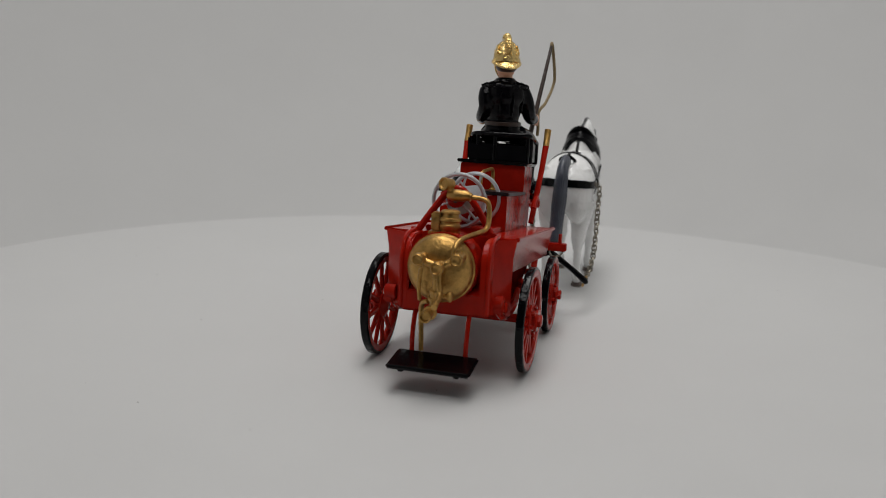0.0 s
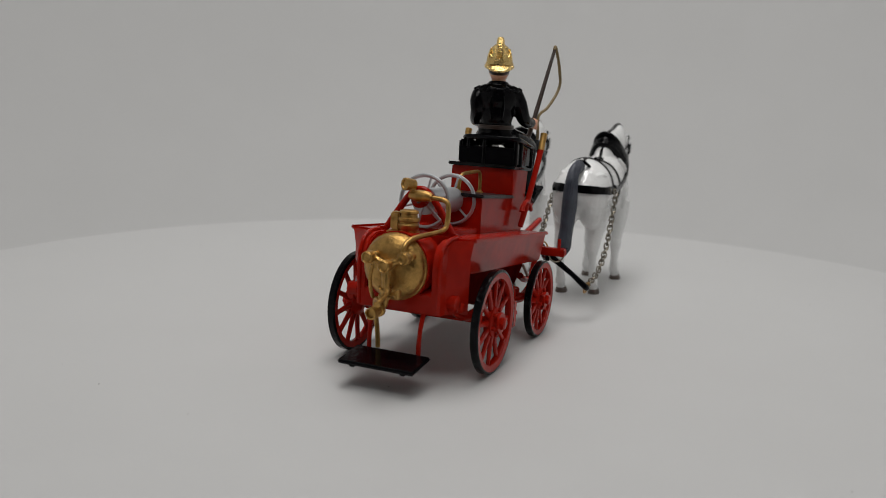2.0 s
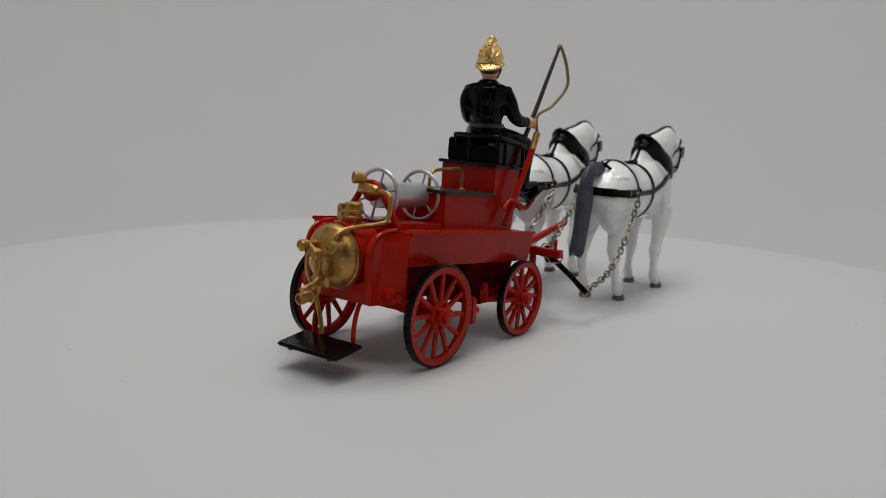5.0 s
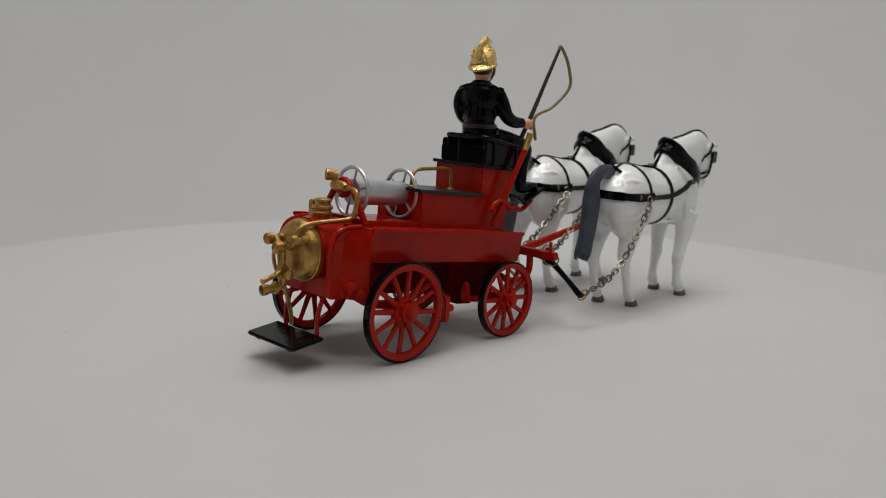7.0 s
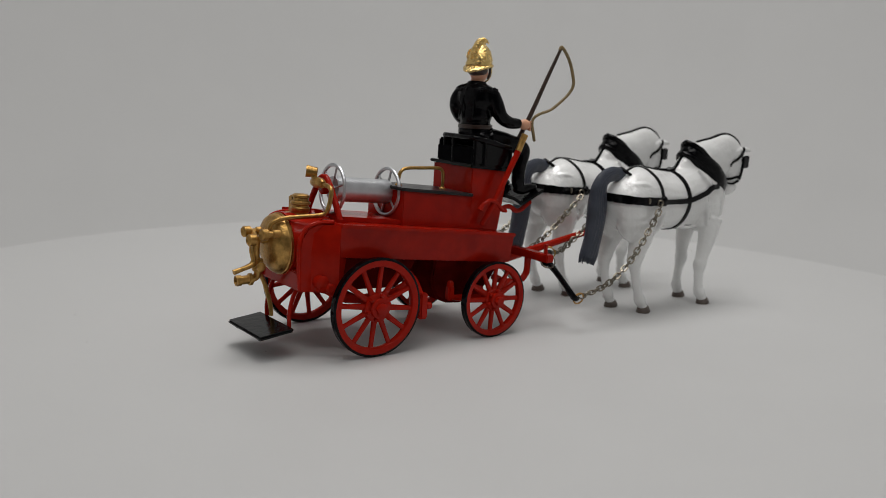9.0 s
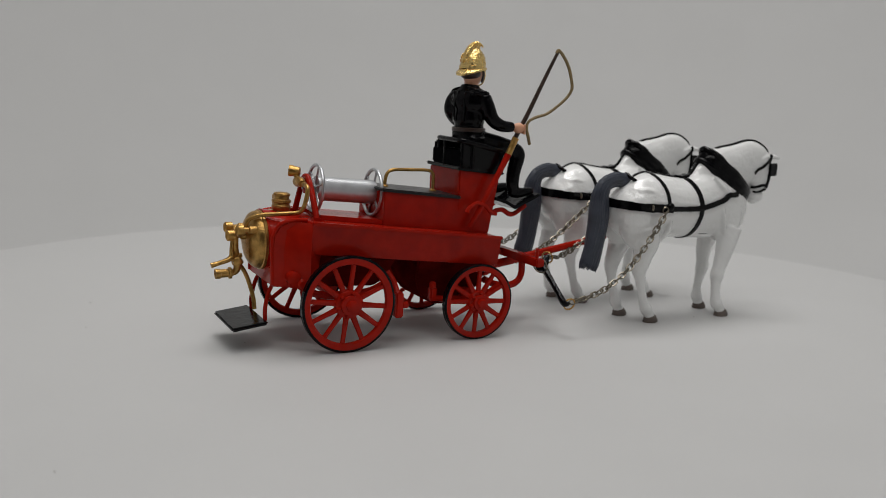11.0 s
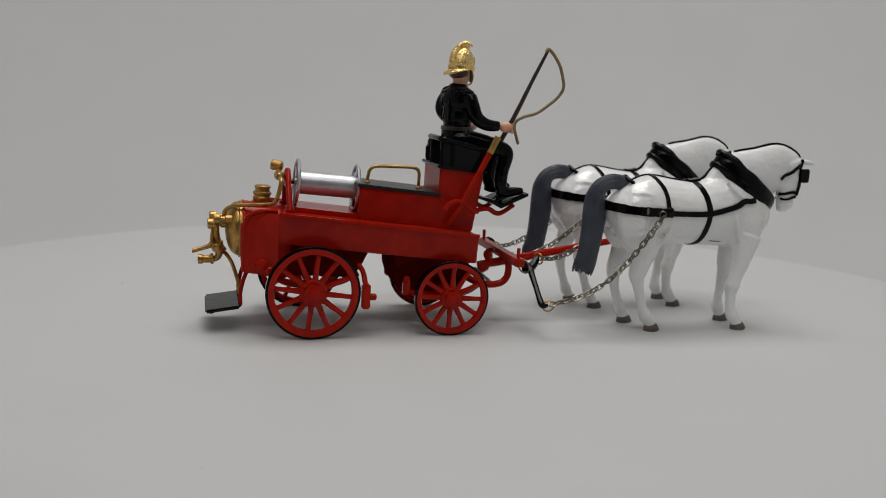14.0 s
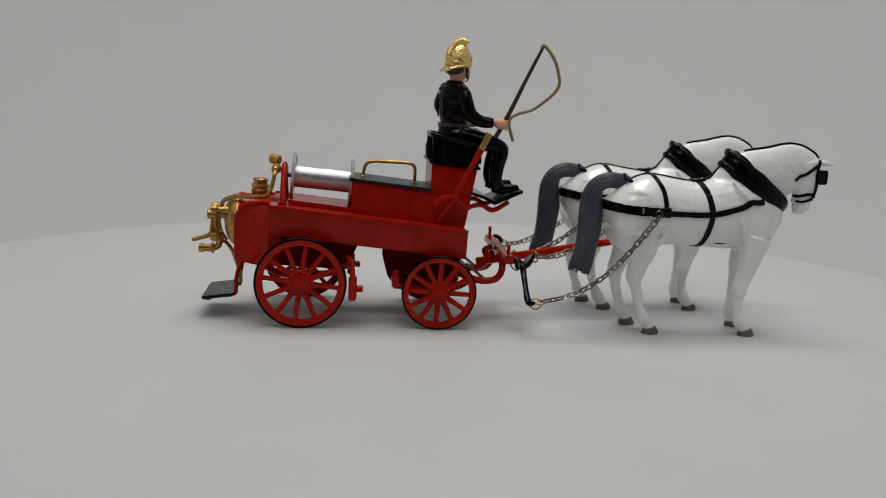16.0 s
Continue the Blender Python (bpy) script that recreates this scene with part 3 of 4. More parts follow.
running_gear()


def levers():
    c = carriage
    for s in (-1, 1):
        lv = part("brake_lever", tube([(-19.6, s * 10.9, 31.6, 0.8), (-16.4, s * 11.3, 37.2, 0.85), (-12, s * 11.8, 46, 0.85), (-8.2, s * 12.1, 53.6, 0.95)], None, 10), RED, c, "red brake lever with a brass grip")
        part("grip", tube([(-8.4, s * 12.1, 53.2, 1.0), (-7.4, s * 12.1, 55.4, 0.95), (-6.2, s * 12.1, 58.0, 1.05)], None, 12), BRASS, lv)
        part("quadrant", tube([(-21.0, s * 11.6, 36.2, 0.9), (-20.2, s * 11.6, 37.6, 0.7), (-17.8, s * 11.8, 38.9, 0.6), (-15.0, s * 11.8, 38.0, 0.6), (-12.8, s * 11.6, 36.0, 0.65), (-10.8, s * 11.0, 35.4, 0.5)], None, 8), RED, c)


levers()


def footboard():
    c = carriage
    f = part("footboard", prism([(-10.2, 39.3), (-6.4, 38.2), (-3.0, 36.4), (5.6, 40.4), (5.4, 41.3), (-3.2, 37.6), (-6.2, 39.2), (-10.2, 40.2)], -9.4, 9.4, "y", 0.2), BLACK, c, "glossy black footboard")
    for s in (-1, 1):
        part("footboard_bracket", tube([(-11, s * 7.6, 35.2), (-8.6, s * 7.6, 36.0), (-6.4, s * 7.6, 36.1), (-4.2, s * 7.6, 34.9), (-2.2, s * 7.6, 35.0), (1.5, s * 7.6, 37.4)], 0.75, 8), RED, f)


footboard()


# ---- the horses ----
def loft(sections, cy, seg=28, bm=None):
    """Barrel along x from sections (x, top, bottom, half width)."""
    bm = bm or bmesh.new()
    rows = []
    for x, t, b, w in curve(sections, 4):
        c, h = (t + b) / 2, (t - b) / 2
        rows.append([bm.verts.new((x, cy + w * math.cos(k * math.tau / seg), c + h * math.sin(k * math.tau / seg))) for k in range(seg)])
    for u, v in zip(rows, rows[1:]):
        for k in range(seg):
            bm.faces.new((u[k], u[(k + 1) % seg], v[(k + 1) % seg], v[k]))
    bm.faces.new(rows[0][::-1])
    bm.faces.new(rows[-1])
    return bm


CY = -13.0


def horse_skin():
    bm = loft([(29.8, 39.8, 35, 1.5), (31.2, 41.2, 31.5, 6.0), (33.4, 43.4, 28.8, 8.2), (36.6, 46.0, 27.2, 9.4), (41, 47.9, 26.4, 9.7), (45, 48.0, 26.4, 9.5), (52, 46.9, 26.8, 8.7), (58, 46.5, 26.6, 8.5), (64, 48.0, 26.2, 8.3), (70, 49.6, 26.0, 8.1), (76, 49.2, 27, 7.7), (80.5, 46, 29, 6.7), (84, 41.4, 31.6, 4.8), (85.6, 38.2, 34, 1.2)], CY)
    tube([(65, CY, 36.5, 7.5), (70.2, CY, 42.0, 10.2), (75.6, CY, 46.2, 10.6), (82.2, CY, 49.6, 8.4), (87.4, CY, 51.5, 7.5), (91.0, CY, 51.4, 6.1), (92.8, CY, 50.2, 4.9)], None, 24, 6, bm, 0.46)
    # head: forehead, cheek, nose, muzzle and under lip
    tube([(91.4, CY, 53.2, 4.2), (92.4, CY, 50.0, 4.3), (92.4, CY, 46.6, 3.7), (92.2, CY, 43.2, 3.0), (91.9, CY, 40.6, 2.8), (91.6, CY, 38.8, 2.5)], None, 18, 6, bm, 0.76)
    ball((90.0, CY, 47.2), (3.2, 2.7, 3.4), bm)
    ball((92.6, CY, 39.6), (2.3, 2.3, 1.8), bm)
    ball((91.2, CY, 38.2), (1.9, 1.7, 1.1), bm)
    ball((78.2, CY, 36.5), (7.2, 6.9, 9.2), bm)
    ball((77.8, CY, 31.0), (5.4, 6.4, 6.6), bm)
    for s in (-1, 1):
        ball((38.0, CY + s * 4.4, 34.0), (7.0, 5.3, 10.0), bm)
        ball((74.8, CY + s * 4.5, 34), (6.2, 3.9, 9.2), bm)
        # ears, laid forward
        tube([(94.6, CY + s * 1.8, 53.4, 0.9), (96.8, CY + s * 2.0, 53.5, 0.95), (98.6, CY + s * 2.2, 53.2, 0.75), (100.2, CY + s * 2.3, 52.8, 0.2)], None, 10, 4, bm)
    # hind legs: thigh, hock, cannon, fetlock
    tube([(39.6, -17.8, 31, 6.2), (40.8, -18.4, 26, 4.6), (40.2, -18.4, 22.4, 3.4), (39.5, -18.4, 19.5, 2.95), (39.1, -18.4, 17.6, 2.65), (39.7, -18.4, 15.0, 1.9), (40.6, -18.4, 11.4, 1.55), (41.9, -18.4, 7.3, 1.5), (43.2, -18.4, 4.6, 2.0), (44.6, -18.4, 2.6, 1.6), (45.2, -18.4, 1.5, 1.9)], None, 14, 5, bm, 0.9)
    tube([(39.0, -8.2, 31, 6.0), (39.4, -7.6, 26, 4.4), (38.0, -7.6, 22.0, 3.2), (36.9, -7.6, 18.8, 2.8), (36.5, -7.6, 16.6, 2.4), (36.8, -7.6, 13.8, 1.8), (37.4, -7.6, 10.8, 1.55), (38.6, -7.6, 7.2, 1.5), (39.5, -7.6, 4.6, 1.95), (40.6, -7.6, 2.6, 1.6), (41.1, -7.6, 1.5, 1.9)], None, 14, 5, bm, 0.9)
    # fore legs: forearm, knee, cannon, fetlock
    tube([(76.0, -18.2, 30, 4.8), (74.9, -19.0, 25, 3.6), (73.9, -19.0, 20.5, 2.85), (72.8, -19.0, 16.6, 2.3), (72.2, -19.0, 14.2, 2.5), (72.1, -19.0, 11.4, 1.8), (72.3, -19.0, 7.6, 1.6), (73.2, -19.0, 4.6, 2.05), (74.7, -19.0, 2.6, 1.7), (75.3, -19.0, 1.5, 1.9)], None, 14, 5, bm, 0.9)
    tube([(77.4, -8.6, 30, 4.6), (76.9, -7.8, 25, 3.5), (76.0, -7.8, 20.5, 2.8), (75.9, -7.8, 17, 2.25), (76.0, -7.8, 14.6, 2.4), (75.4, -7.8, 11.6, 1.8), (74.7, -7.8, 7.6, 1.55), (74.8, -7.8, 4.6, 2.05), (75.6, -7.8, 2.6, 1.7), (75.9, -7.8, 1.5, 1.9)], None, 14, 5, bm, 0.9)
    for s in (-1, 1):
        # folds of muscle at stifle, shoulder, elbow and flank; jaw and cheek bone
        tube([(47.5, CY + s * 9.0, 33.5, 0.4), (46.4, CY + s * 8.9, 30.5, 0.9), (44.4, CY + s * 8.0, 27.0, 0.5)], None, 8, 4, bm)
        tube([(69.4, CY + s * 7.9, 38.5, 0.4), (70.8, CY + s * 8.2, 33.5, 0.9), (72.0, CY + s * 7.6, 28.5, 0.6)], None, 8, 4, bm)
        tube([(80.4, CY + s * 5.0, 40.0, 0.5), (81.2, CY + s * 5.6, 36.0, 1.0), (80.2, CY + s * 6.2, 31.0, 0.7)], None, 8, 4, bm)
        tube([(67.0, CY + s * 5.7, 47.4, 0.4), (69.4, CY + s * 7.3, 44.2, 0.8), (72.8, CY + s * 7.7, 41.4, 0.5)], None, 8, 4, bm)
        tube([(35.2, CY + s * 6.0, 43.0, 0.4), (38.4, CY + s * 7.4, 43.0, 0.8), (42.0, CY + s * 8.2, 42.2, 0.4)], None, 8, 4, bm)
        tube([(94.4, CY + s * 3.0, 49.0, 0.4), (94.8, CY + s * 2.4, 45.6, 0.6), (94.2, CY + s * 2.1, 42.0, 0.4)], None, 8, 4, bm)
        ball((93.6, CY + s * 1.5, 40.2), (0.8, 0.7, 0.7), bm, 10)
    return fuse(bm, 0.4, 5)


def strap(tree, path, width, lift=0.32, n=8, closed=False):
    """A leather strap laid on the skin along the path."""
    bm = bmesh.new()
    line = [Vector(p) for p in curve(path, n)]
    got = []
    for p in line:
        loc, nor, _, _ = tree.find_nearest(p)
        got.append((loc, nor))
    for _ in range(2):
        got = [got[0]] + [((a[0] + 2 * b[0] + c[0]) / 4, (a[1] + 2 * b[1] + c[1]).normalized()) for a, b, c in zip(got, got[1:], got[2:])] + [got[-1]]
    rows = []
    for i, (p, nor) in enumerate(got):
        d = (got[min(i + 1, len(got) - 1)][0] - got[max(i - 1, 0)][0]).normalized()
        # the edges waver as painted by hand
        side = d.cross(nor).normalized() * width / 2 * (1 + 0.16 * noise.noise(p * 0.9) + 0.1 * noise.noise(p * 2.3))
        rows.append([bm.verts.new(p + side - nor * 0.4), bm.verts.new(p + side * 0.96 + nor * lift), bm.verts.new(p + nor * lift * 1.25), bm.verts.new(p - side * 0.96 + nor * lift), bm.verts.new(p - side - nor * 0.4)])
    for u, v in zip(rows, rows[1:]):
        for k in range(5):
            bm.faces.new((u[k], u[(k + 1) % 5], v[(k + 1) % 5], v[k]))
    bm.faces.new(rows[0][::-1])
    bm.faces.new(rows[-1])
    return bm


def horse():
    h = thing("horse", (58, CY, 0), "white model horse with grey tail and black harness", "model horse", "pair of horses before the engine")
    skin = horse_skin()
    skin.normal_update()
    tree = BVHTree.FromBMesh(skin)
    part("body", skin, WHITE, h)
    # tail with combed strands
    path = [(36.9, CY, 44.9, 1.7), (35.6, CY, 45.3, 2.2), (33.4, CY, 45.6, 2.35), (30.2, CY, 45.6, 2.3), (27.2, CY + 0.1, 44.0, 2.6), (25.9, CY + 0.2, 41.0, 3.1), (25.8, CY + 0.3, 37.4, 3.6), (25.9, CY + 0.4, 33, 3.75), (25.5, CY + 0.6, 27, 3.45), (24.8, CY + 0.8, 22.4, 3.4), (24.1, CY + 0.9, 19.2, 3.5)]
    tl = part("tail", tube(path, None, 24, 6, None, 0.62), GREY, h, "slate grey tail")
    rnd = random.Random(5)
    for k in range(22):
        a = k * math.tau / 22
        drop = rnd.uniform(-0.6, 0.9)
        pts = []
        for i in range(1, len(path)):
            x, y, z, r = path[i]
            px, pz = path[i][0] - path[i - 1][0], path[i][2] - path[i - 1][2]
            d = math.hypot(px, pz)
            w = a + 0.10 * math.sin(i * 1.7 + k)
            u = r * (0.88 + rnd.uniform(-0.03, 0.05)) * math.cos(w)
            pts.append((x + pz / d * u, y + r * 0.55 * math.sin(w), z - px / d * u, rnd.uniform(0.28, 0.46) if i > 2 else 0.22))
        x, y, z, r = pts[-1]
        pts.append((x - 0.7 + rnd.uniform(-0.2, 0.2), y * 0.6 + (CY + 0.9) * 0.4, z - 1.6 - drop, 0.15))
        part("strand", tube(pts, None, 6, 3), GREY, tl)
    # blunt wedge that fills the end of the tail between the strands
    part("tail_end", tube([(24.4, CY + 0.9, 20.4, 3.3), (23.9, CY + 0.9, 18.6, 3.2), (23.5, CY + 0.9, 17.8, 2.6)], None, 20, 3, None, 0.5), GREY, tl)
    # crupper where the tail leaves the rump
    part("crupper", tube([(37.0, CY - 2.6, 45.6, 0.6), (35.6, CY - 2.1, 46.5, 0.55), (35.2, CY, 47.5, 0.6), (35.6, CY + 2.1, 46.5, 0.55), (37.0, CY + 2.6, 45.6, 0.6)], None, 8, 4), BLACK, h)
    # hooves
    for x, y in ((45.6, -18.4), (41.5, -7.6), (75.8, -19.0), (76.4, -7.8)):
        bm = lathe((x, y, 0.0), (-0.16, 0, 1), [(0, 2.25), (0.3, 2.35), (1.7, 1.95), (2.1, 1.6)], 18)
        bmesh.ops.scale(bm, verts=bm.verts, vec=(1.12, 0.9, 1), space=Matrix.Translation((-x, -y, 0)))
        part("hoof", bm, HOOF, h, "grey-brown hoof")
    # collar round the neck: a broad padded roll, deeper along the neck than it is thick
    cc, ax, nx = Vector((76.6, CY, 46.0)), Vector((0.79, 0, -0.613)), Vector((-0.613, 0, -0.79))


    def on_neck(a, lift):
        # where the collar's plane meets the neck, in the direction a
        d = (-ax * math.cos(a) * 12.6 + Vector((0, math.sin(a) * 6.2, 0))).normalized()
        far = []
        for k in range(-4, 5):
            b = a + k * 0.09
            e = (-ax * math.cos(b) * 12.6 + Vector((0, math.sin(b) * 6.2, 0))).normalized()
            hit = tree.ray_cast(cc + e * 40, -e)[0]
            far.append(min(max((hit - cc).length if hit else 12.6, 5.2), 15.0))
        return cc + d * (sum(far) / len(far) + lift)

    cb = bmesh.new()
    rows = []
    for k in range(48):
        a = k * math.tau / 48
        u, w = -math.cos(a), math.sin(a)
        c0 = on_neck(a, 0.35) + nx * (1.0 * w * w)
        out = (ax * u + Vector((0, w, 0))).normalized()
        deep = 3.5 + 0.15 * math.sin(k * 0.9) * w * w - 0.9 * max(u, 0) ** 3
        rows.append([cb.verts.new(c0 + out * 1.45 * math.cos(j * math.tau / 12) * (1 + 0.05 * math.sin(k * 1.9)) + nx * deep * math.sin(j * math.tau / 12) * (1 + 0.03 * math.sin(k * 1.3 + j))) for j in range(12)])
    for k in range(48):
        u, v = rows[k], rows[(k + 1) % 48]
        for j in range(12):
            cb.faces.new((u[j], v[j], v[(j + 1) % 12], u[(j + 1) % 12]))
    cl = part("collar", cb, BLACK, h, "padded glossy black horse collar")
    # flange that stands up along the front edge of the collar's top
    rim = [on_neck(radians(a), 0.6 + 1.5 * math.cos(radians(a)) ** 2) - nx * (1.9 - 0.7 * abs(a) / 80) for a in range(-80, 81, 20)]
    part("collar_peak", tube([(*p, 0.55 + 0.3 * math.cos(radians(-80 + 20 * k))) for k, p in enumerate(rim)], None, 8, 4), BLACK, cl)
    part("collar_pad", tube([(*(on_neck(radians(a), 1.0) + nx * 2.2), 1.15 - 0.006 * abs(a)) for a in range(-60, 61, 20)], None, 10, 4), BLACK, cl)
    for s in (-1, 1):
        hp = []
        for k in range(6):
            a = radians(28 + k * 25)
            u, w = -math.cos(a), math.sin(a)
            hp.append(tuple(on_neck(s * a, 1.4) + nx * (0.4 + 1.2 * w)))
        part("hame", tube(hp, 0.6, 8, 4), BLACK, cl)
        part("hame_fold", tube([tuple(Vector(p) + nx * 1.7 - Vector((0, s * 0.5, 0))) for p in hp[:4]], 0.55, 8, 4), BLACK, cl)
    # breeching band round the quarters
    pts = [(47.6, CY - 12, 37.6), (42, CY - 12, 37.9), (36, CY - 11, 38.2), (31.5, CY - 7, 38.5), (28.6, CY, 38.6), (31.5, CY + 7, 38.5), (36, CY + 11, 38.2), (42, CY + 12, 37.9), (47.6, CY + 12, 37.6)]
    part("breeching_band", strap(tree, pts, 2.8, 0.55), BLACK, h, "wide black leather breeching band")
    back = [(35.5, 45.6), (39, 47.4), (43, 47.9), (48, 47.4), (53, 46.7), (58, 46.5), (62.5, 48.4), (66.4, 51.6)]
    part("back_strap", strap(tree, [(x, CY, z + 1) for x, z in back], 1.0), BLACK, h)
    mane = [(72.5, 54.0), (76, 56.2), (80, 58.6), (84, 60), (88, 60.8), (92, 60), (95, 57.4), (96.6, 54.4)]
    part("rein", strap(tree, [(x, CY, z + 1) for x, z in mane], 1.15, 0.45), BLACK, h)
    for s in (-1, 1):
        part("trace_strap", strap(tree, [(46.5, CY + s * 12, 37.4), (54, CY + s * 12, 37.4), (60.3, CY + s * 12, 37.6), (66, CY + s * 12, 38.8), (72, CY + s * 12, 40.8), (77, CY + s * 11, 42.6)], 1.75, 0.45), BLACK, h)
        part("hip_strap", strap(tree, [(43.0, CY, 49), (43.8, CY + s * 5, 48), (45.4, CY + s * 9, 44), (46.2, CY + s * 12, 38.4)], 1.4), BLACK, h)
        part("girth", strap(tree, [(57.6, CY, 48), (58.2, CY + s * 5, 47), (59.4, CY + s * 9, 43.5), (60.6, CY + s * 12, 37.6), (60.2, CY + s * 11, 32), (59.4, CY + s * 7, 27.0), (58.6, CY, 25.6)], 1.75), BLACK, h)
        part("cheek_strap", strap(tree, [(88.0, CY + s * 5, 47.6), (90.4, CY + s * 5, 49.6), (92.8, CY + s * 5, 51.4), (94.8, CY + s * 3, 52.6)], 1.0), BLACK, h)
        part("face_strap", strap(tree, [(95.0, CY + s * 3, 55.2), (95.2, CY + s * 4, 50), (94.6, CY + s * 4, 46), (93.8, CY + s * 4, 42.6)], 0.9), BLACK, h)
        part("nose_band", strap(tree, [(89.4, CY + s * 0.5, 43.0), (90.8, CY + s * 4, 43.2), (93.4, CY + s * 4, 43.6), (95.8, CY + s * 0.3, 43.8)], 0.9), BLACK, h)
        part("bit_strap", strap(tree, [(88.6, CY + s * 2.0, 41.6), (90.6, CY + s * 4, 41.4), (93.8, CY + s * 4, 41.8)], 0.7), BLACK, h)
        bl = box(94.0, 98.0, -0.35, 0.35, 47.0, 51.4, 0.5)
        bmesh.ops.transform(bl, verts=bl.verts, matrix=Matrix.Translation((93.8, CY + s * 3.6, 0)) @ Matrix.Rotation(radians(-s * 6), 4, "Z") @ Matrix.Translation((-93.8, 0, 0)))
        part("blinker", bl, BLACK, h, "square black blinker")
        loc, nor, _, _ = tree.find_nearest(Vector((38.4, CY + s * 12, 38.2)))
        part("buckle", ball(loc + nor * 0.55, (0.5, 0.35, 1.0)), STEEL, h, "small nickel buckle")
        loc, nor, _, _ = tree.find_nearest(Vector((46.4, CY + s * 12, 38.3)))
        part("boss", ball(loc + nor * 0.4, (1.3, 0.8, 1.3)), BLACK, h)
        loc, nor, _, _ = tree.find_nearest(Vector((43.4, CY + s * 12, 37.2)))
        part("trace_ring", ring(loc + nor * 0.9, (0.2, 1, 0), 0.95, 0.25, 20, 6), STEEL, h)
    part("saddle_pad", strap(tree, [(56.2, CY, 48), (57.8, CY, 48), (59.8, CY, 48)], 3.2, 0.6), BLACK, h)
    part("girth_line", strap(tree, [(63.2, CY - 7, 26.0), (65, CY - 7, 25.8), (67, CY - 7, 25.6)], 0.3, 0.12), BLACK, h)
    return h


from mathutils.bvhtree import BVHTree

near_horse = horse()


def second_horse():
    # stands a little back and turned outwards by a few degrees
    shift = Vector((-6.3, 30.2, 0))
    ob = copy_thing(near_horse, Matrix.Translation((BASE[near_horse.name] + shift) * MM))
    TURN[ob.name] = 2.5
    BASE[ob.name] = BASE[near_horse.name] + shift
    MOVING.append(ob)


second_horse()


# ---- trace chains ----
def link_mesh():
    bm = bmesh.new()
    pts = []
    for k in range(16):
        a = k * math.tau / 16
        pts.append(Vector((0.85 * math.cos(a) + (0.46 if math.cos(a) > 0 else -0.46), 0.82 * math.sin(a), 0)))
    rows = []
    for k, p in enumerate(pts):
        d = (pts[(k + 1) % 16] - pts[k - 1]).normalized()
        s = d.cross(Vector((0, 0, 1)))
        rows.append([bm.verts.new(p + s * 0.25 * math.cos(j * math.tau / 6) + Vector((0, 0, 0.25 * math.sin(j * math.tau / 6)))) for j in range(6)])
    for k in range(16):
        u, v = rows[k], rows[(k + 1) % 16]
        for j in range(6):
            bm.faces.new((u[j], v[j], v[(j + 1) % 6], u[(j + 1) % 6]))
    finish(bm, (0, 0, 0))
    me = bpy.data.meshes.new("link")
    bm.to_mesh(me)
    bm.free()
    me.materials.append(STEEL)
    return me


LINK = link_mesh()


def chain(path, end_ring=None):
    base = tuple(path[0])
    c = thing("trace_chain", base, "fine nickel trace chain of small oval links", "chain", "trace chains")
    line = [Vector(p) for p in curve(path, 24)]
    run, k = 0.0, 0
    pitch = 1.88
    for a, b in zip(line, line[1:]):
        d = (b - a)
        n = d.length
        while run <= n:
            p = a + d * (run / n)
            m = Matrix.Translation(p) @ Vector((1, 0, 0)).rotation_difference(d).to_matrix().to_4x4() @ Matrix.Rotation(radians(35 + 90 * (k % 2) + 14 * math.sin(k * 2.3)), 4, "X")
            shared("link", LINK, c, m)
            run += pitch
            k += 1
        run -= n
    if end_ring:
        part("end_ring", ring(end_ring[0], end_ring[1], 1.75, 0.26, 24, 6), BRASS, c, "brass wire ring")


def chains():
    o = (-6.2, 29.3, 0)
    chain([(9.4, -25.0, 10.6), (16, -25.4, 12.2), (22, -25.6, 14.8), (29, -25.4, 19.8), (36, -24.8, 27.2), (43.2, -24.2, 36.6)], ((8.0, -25.0, 10.0), (0.1, 1, 0.3)))
    chain([(11.0, -8.4, 21.0), (16, -6.6, 20.6), (22, -4.8, 22.2), (29, -3.4, 25.8), (36, -2.6, 30.6), (43.2, -2.2, 36.6)], ((10.2, -8.8, 21.0), (1, 0.6, 0.2)))
    chain([(7.4, 3.4, 18.6), (12, 3.7, 19.6), (19, 4.2, 22.8), (27, 4.8, 28.4), (37, 5.2, 36.6)], ((6.4, 3.4, 18.8), (1, -0.6, 0.2)))
    chain([(6.6, 20.8, 19.4), (12, 22.4, 20.0), (19, 24.6, 22.4), (27, 26.4, 27), (33, 27.2, 32.2), (37, 27.2, 36.6)], ((5.6, 20.7, 19.4), (0.1, 1, 0.3)))


chains()


# ---- the driver: a painted figure, one plain mesh ----
def turned(bm, degrees=21):
    """Turns a piece of the figure about the line through its hips."""
    bmesh.ops.rotate(bm, verts=bm.verts, cent=(-15.3, 0, 0), matrix=Matrix.Rotation(radians(degrees), 3, "Z"))
    return bm


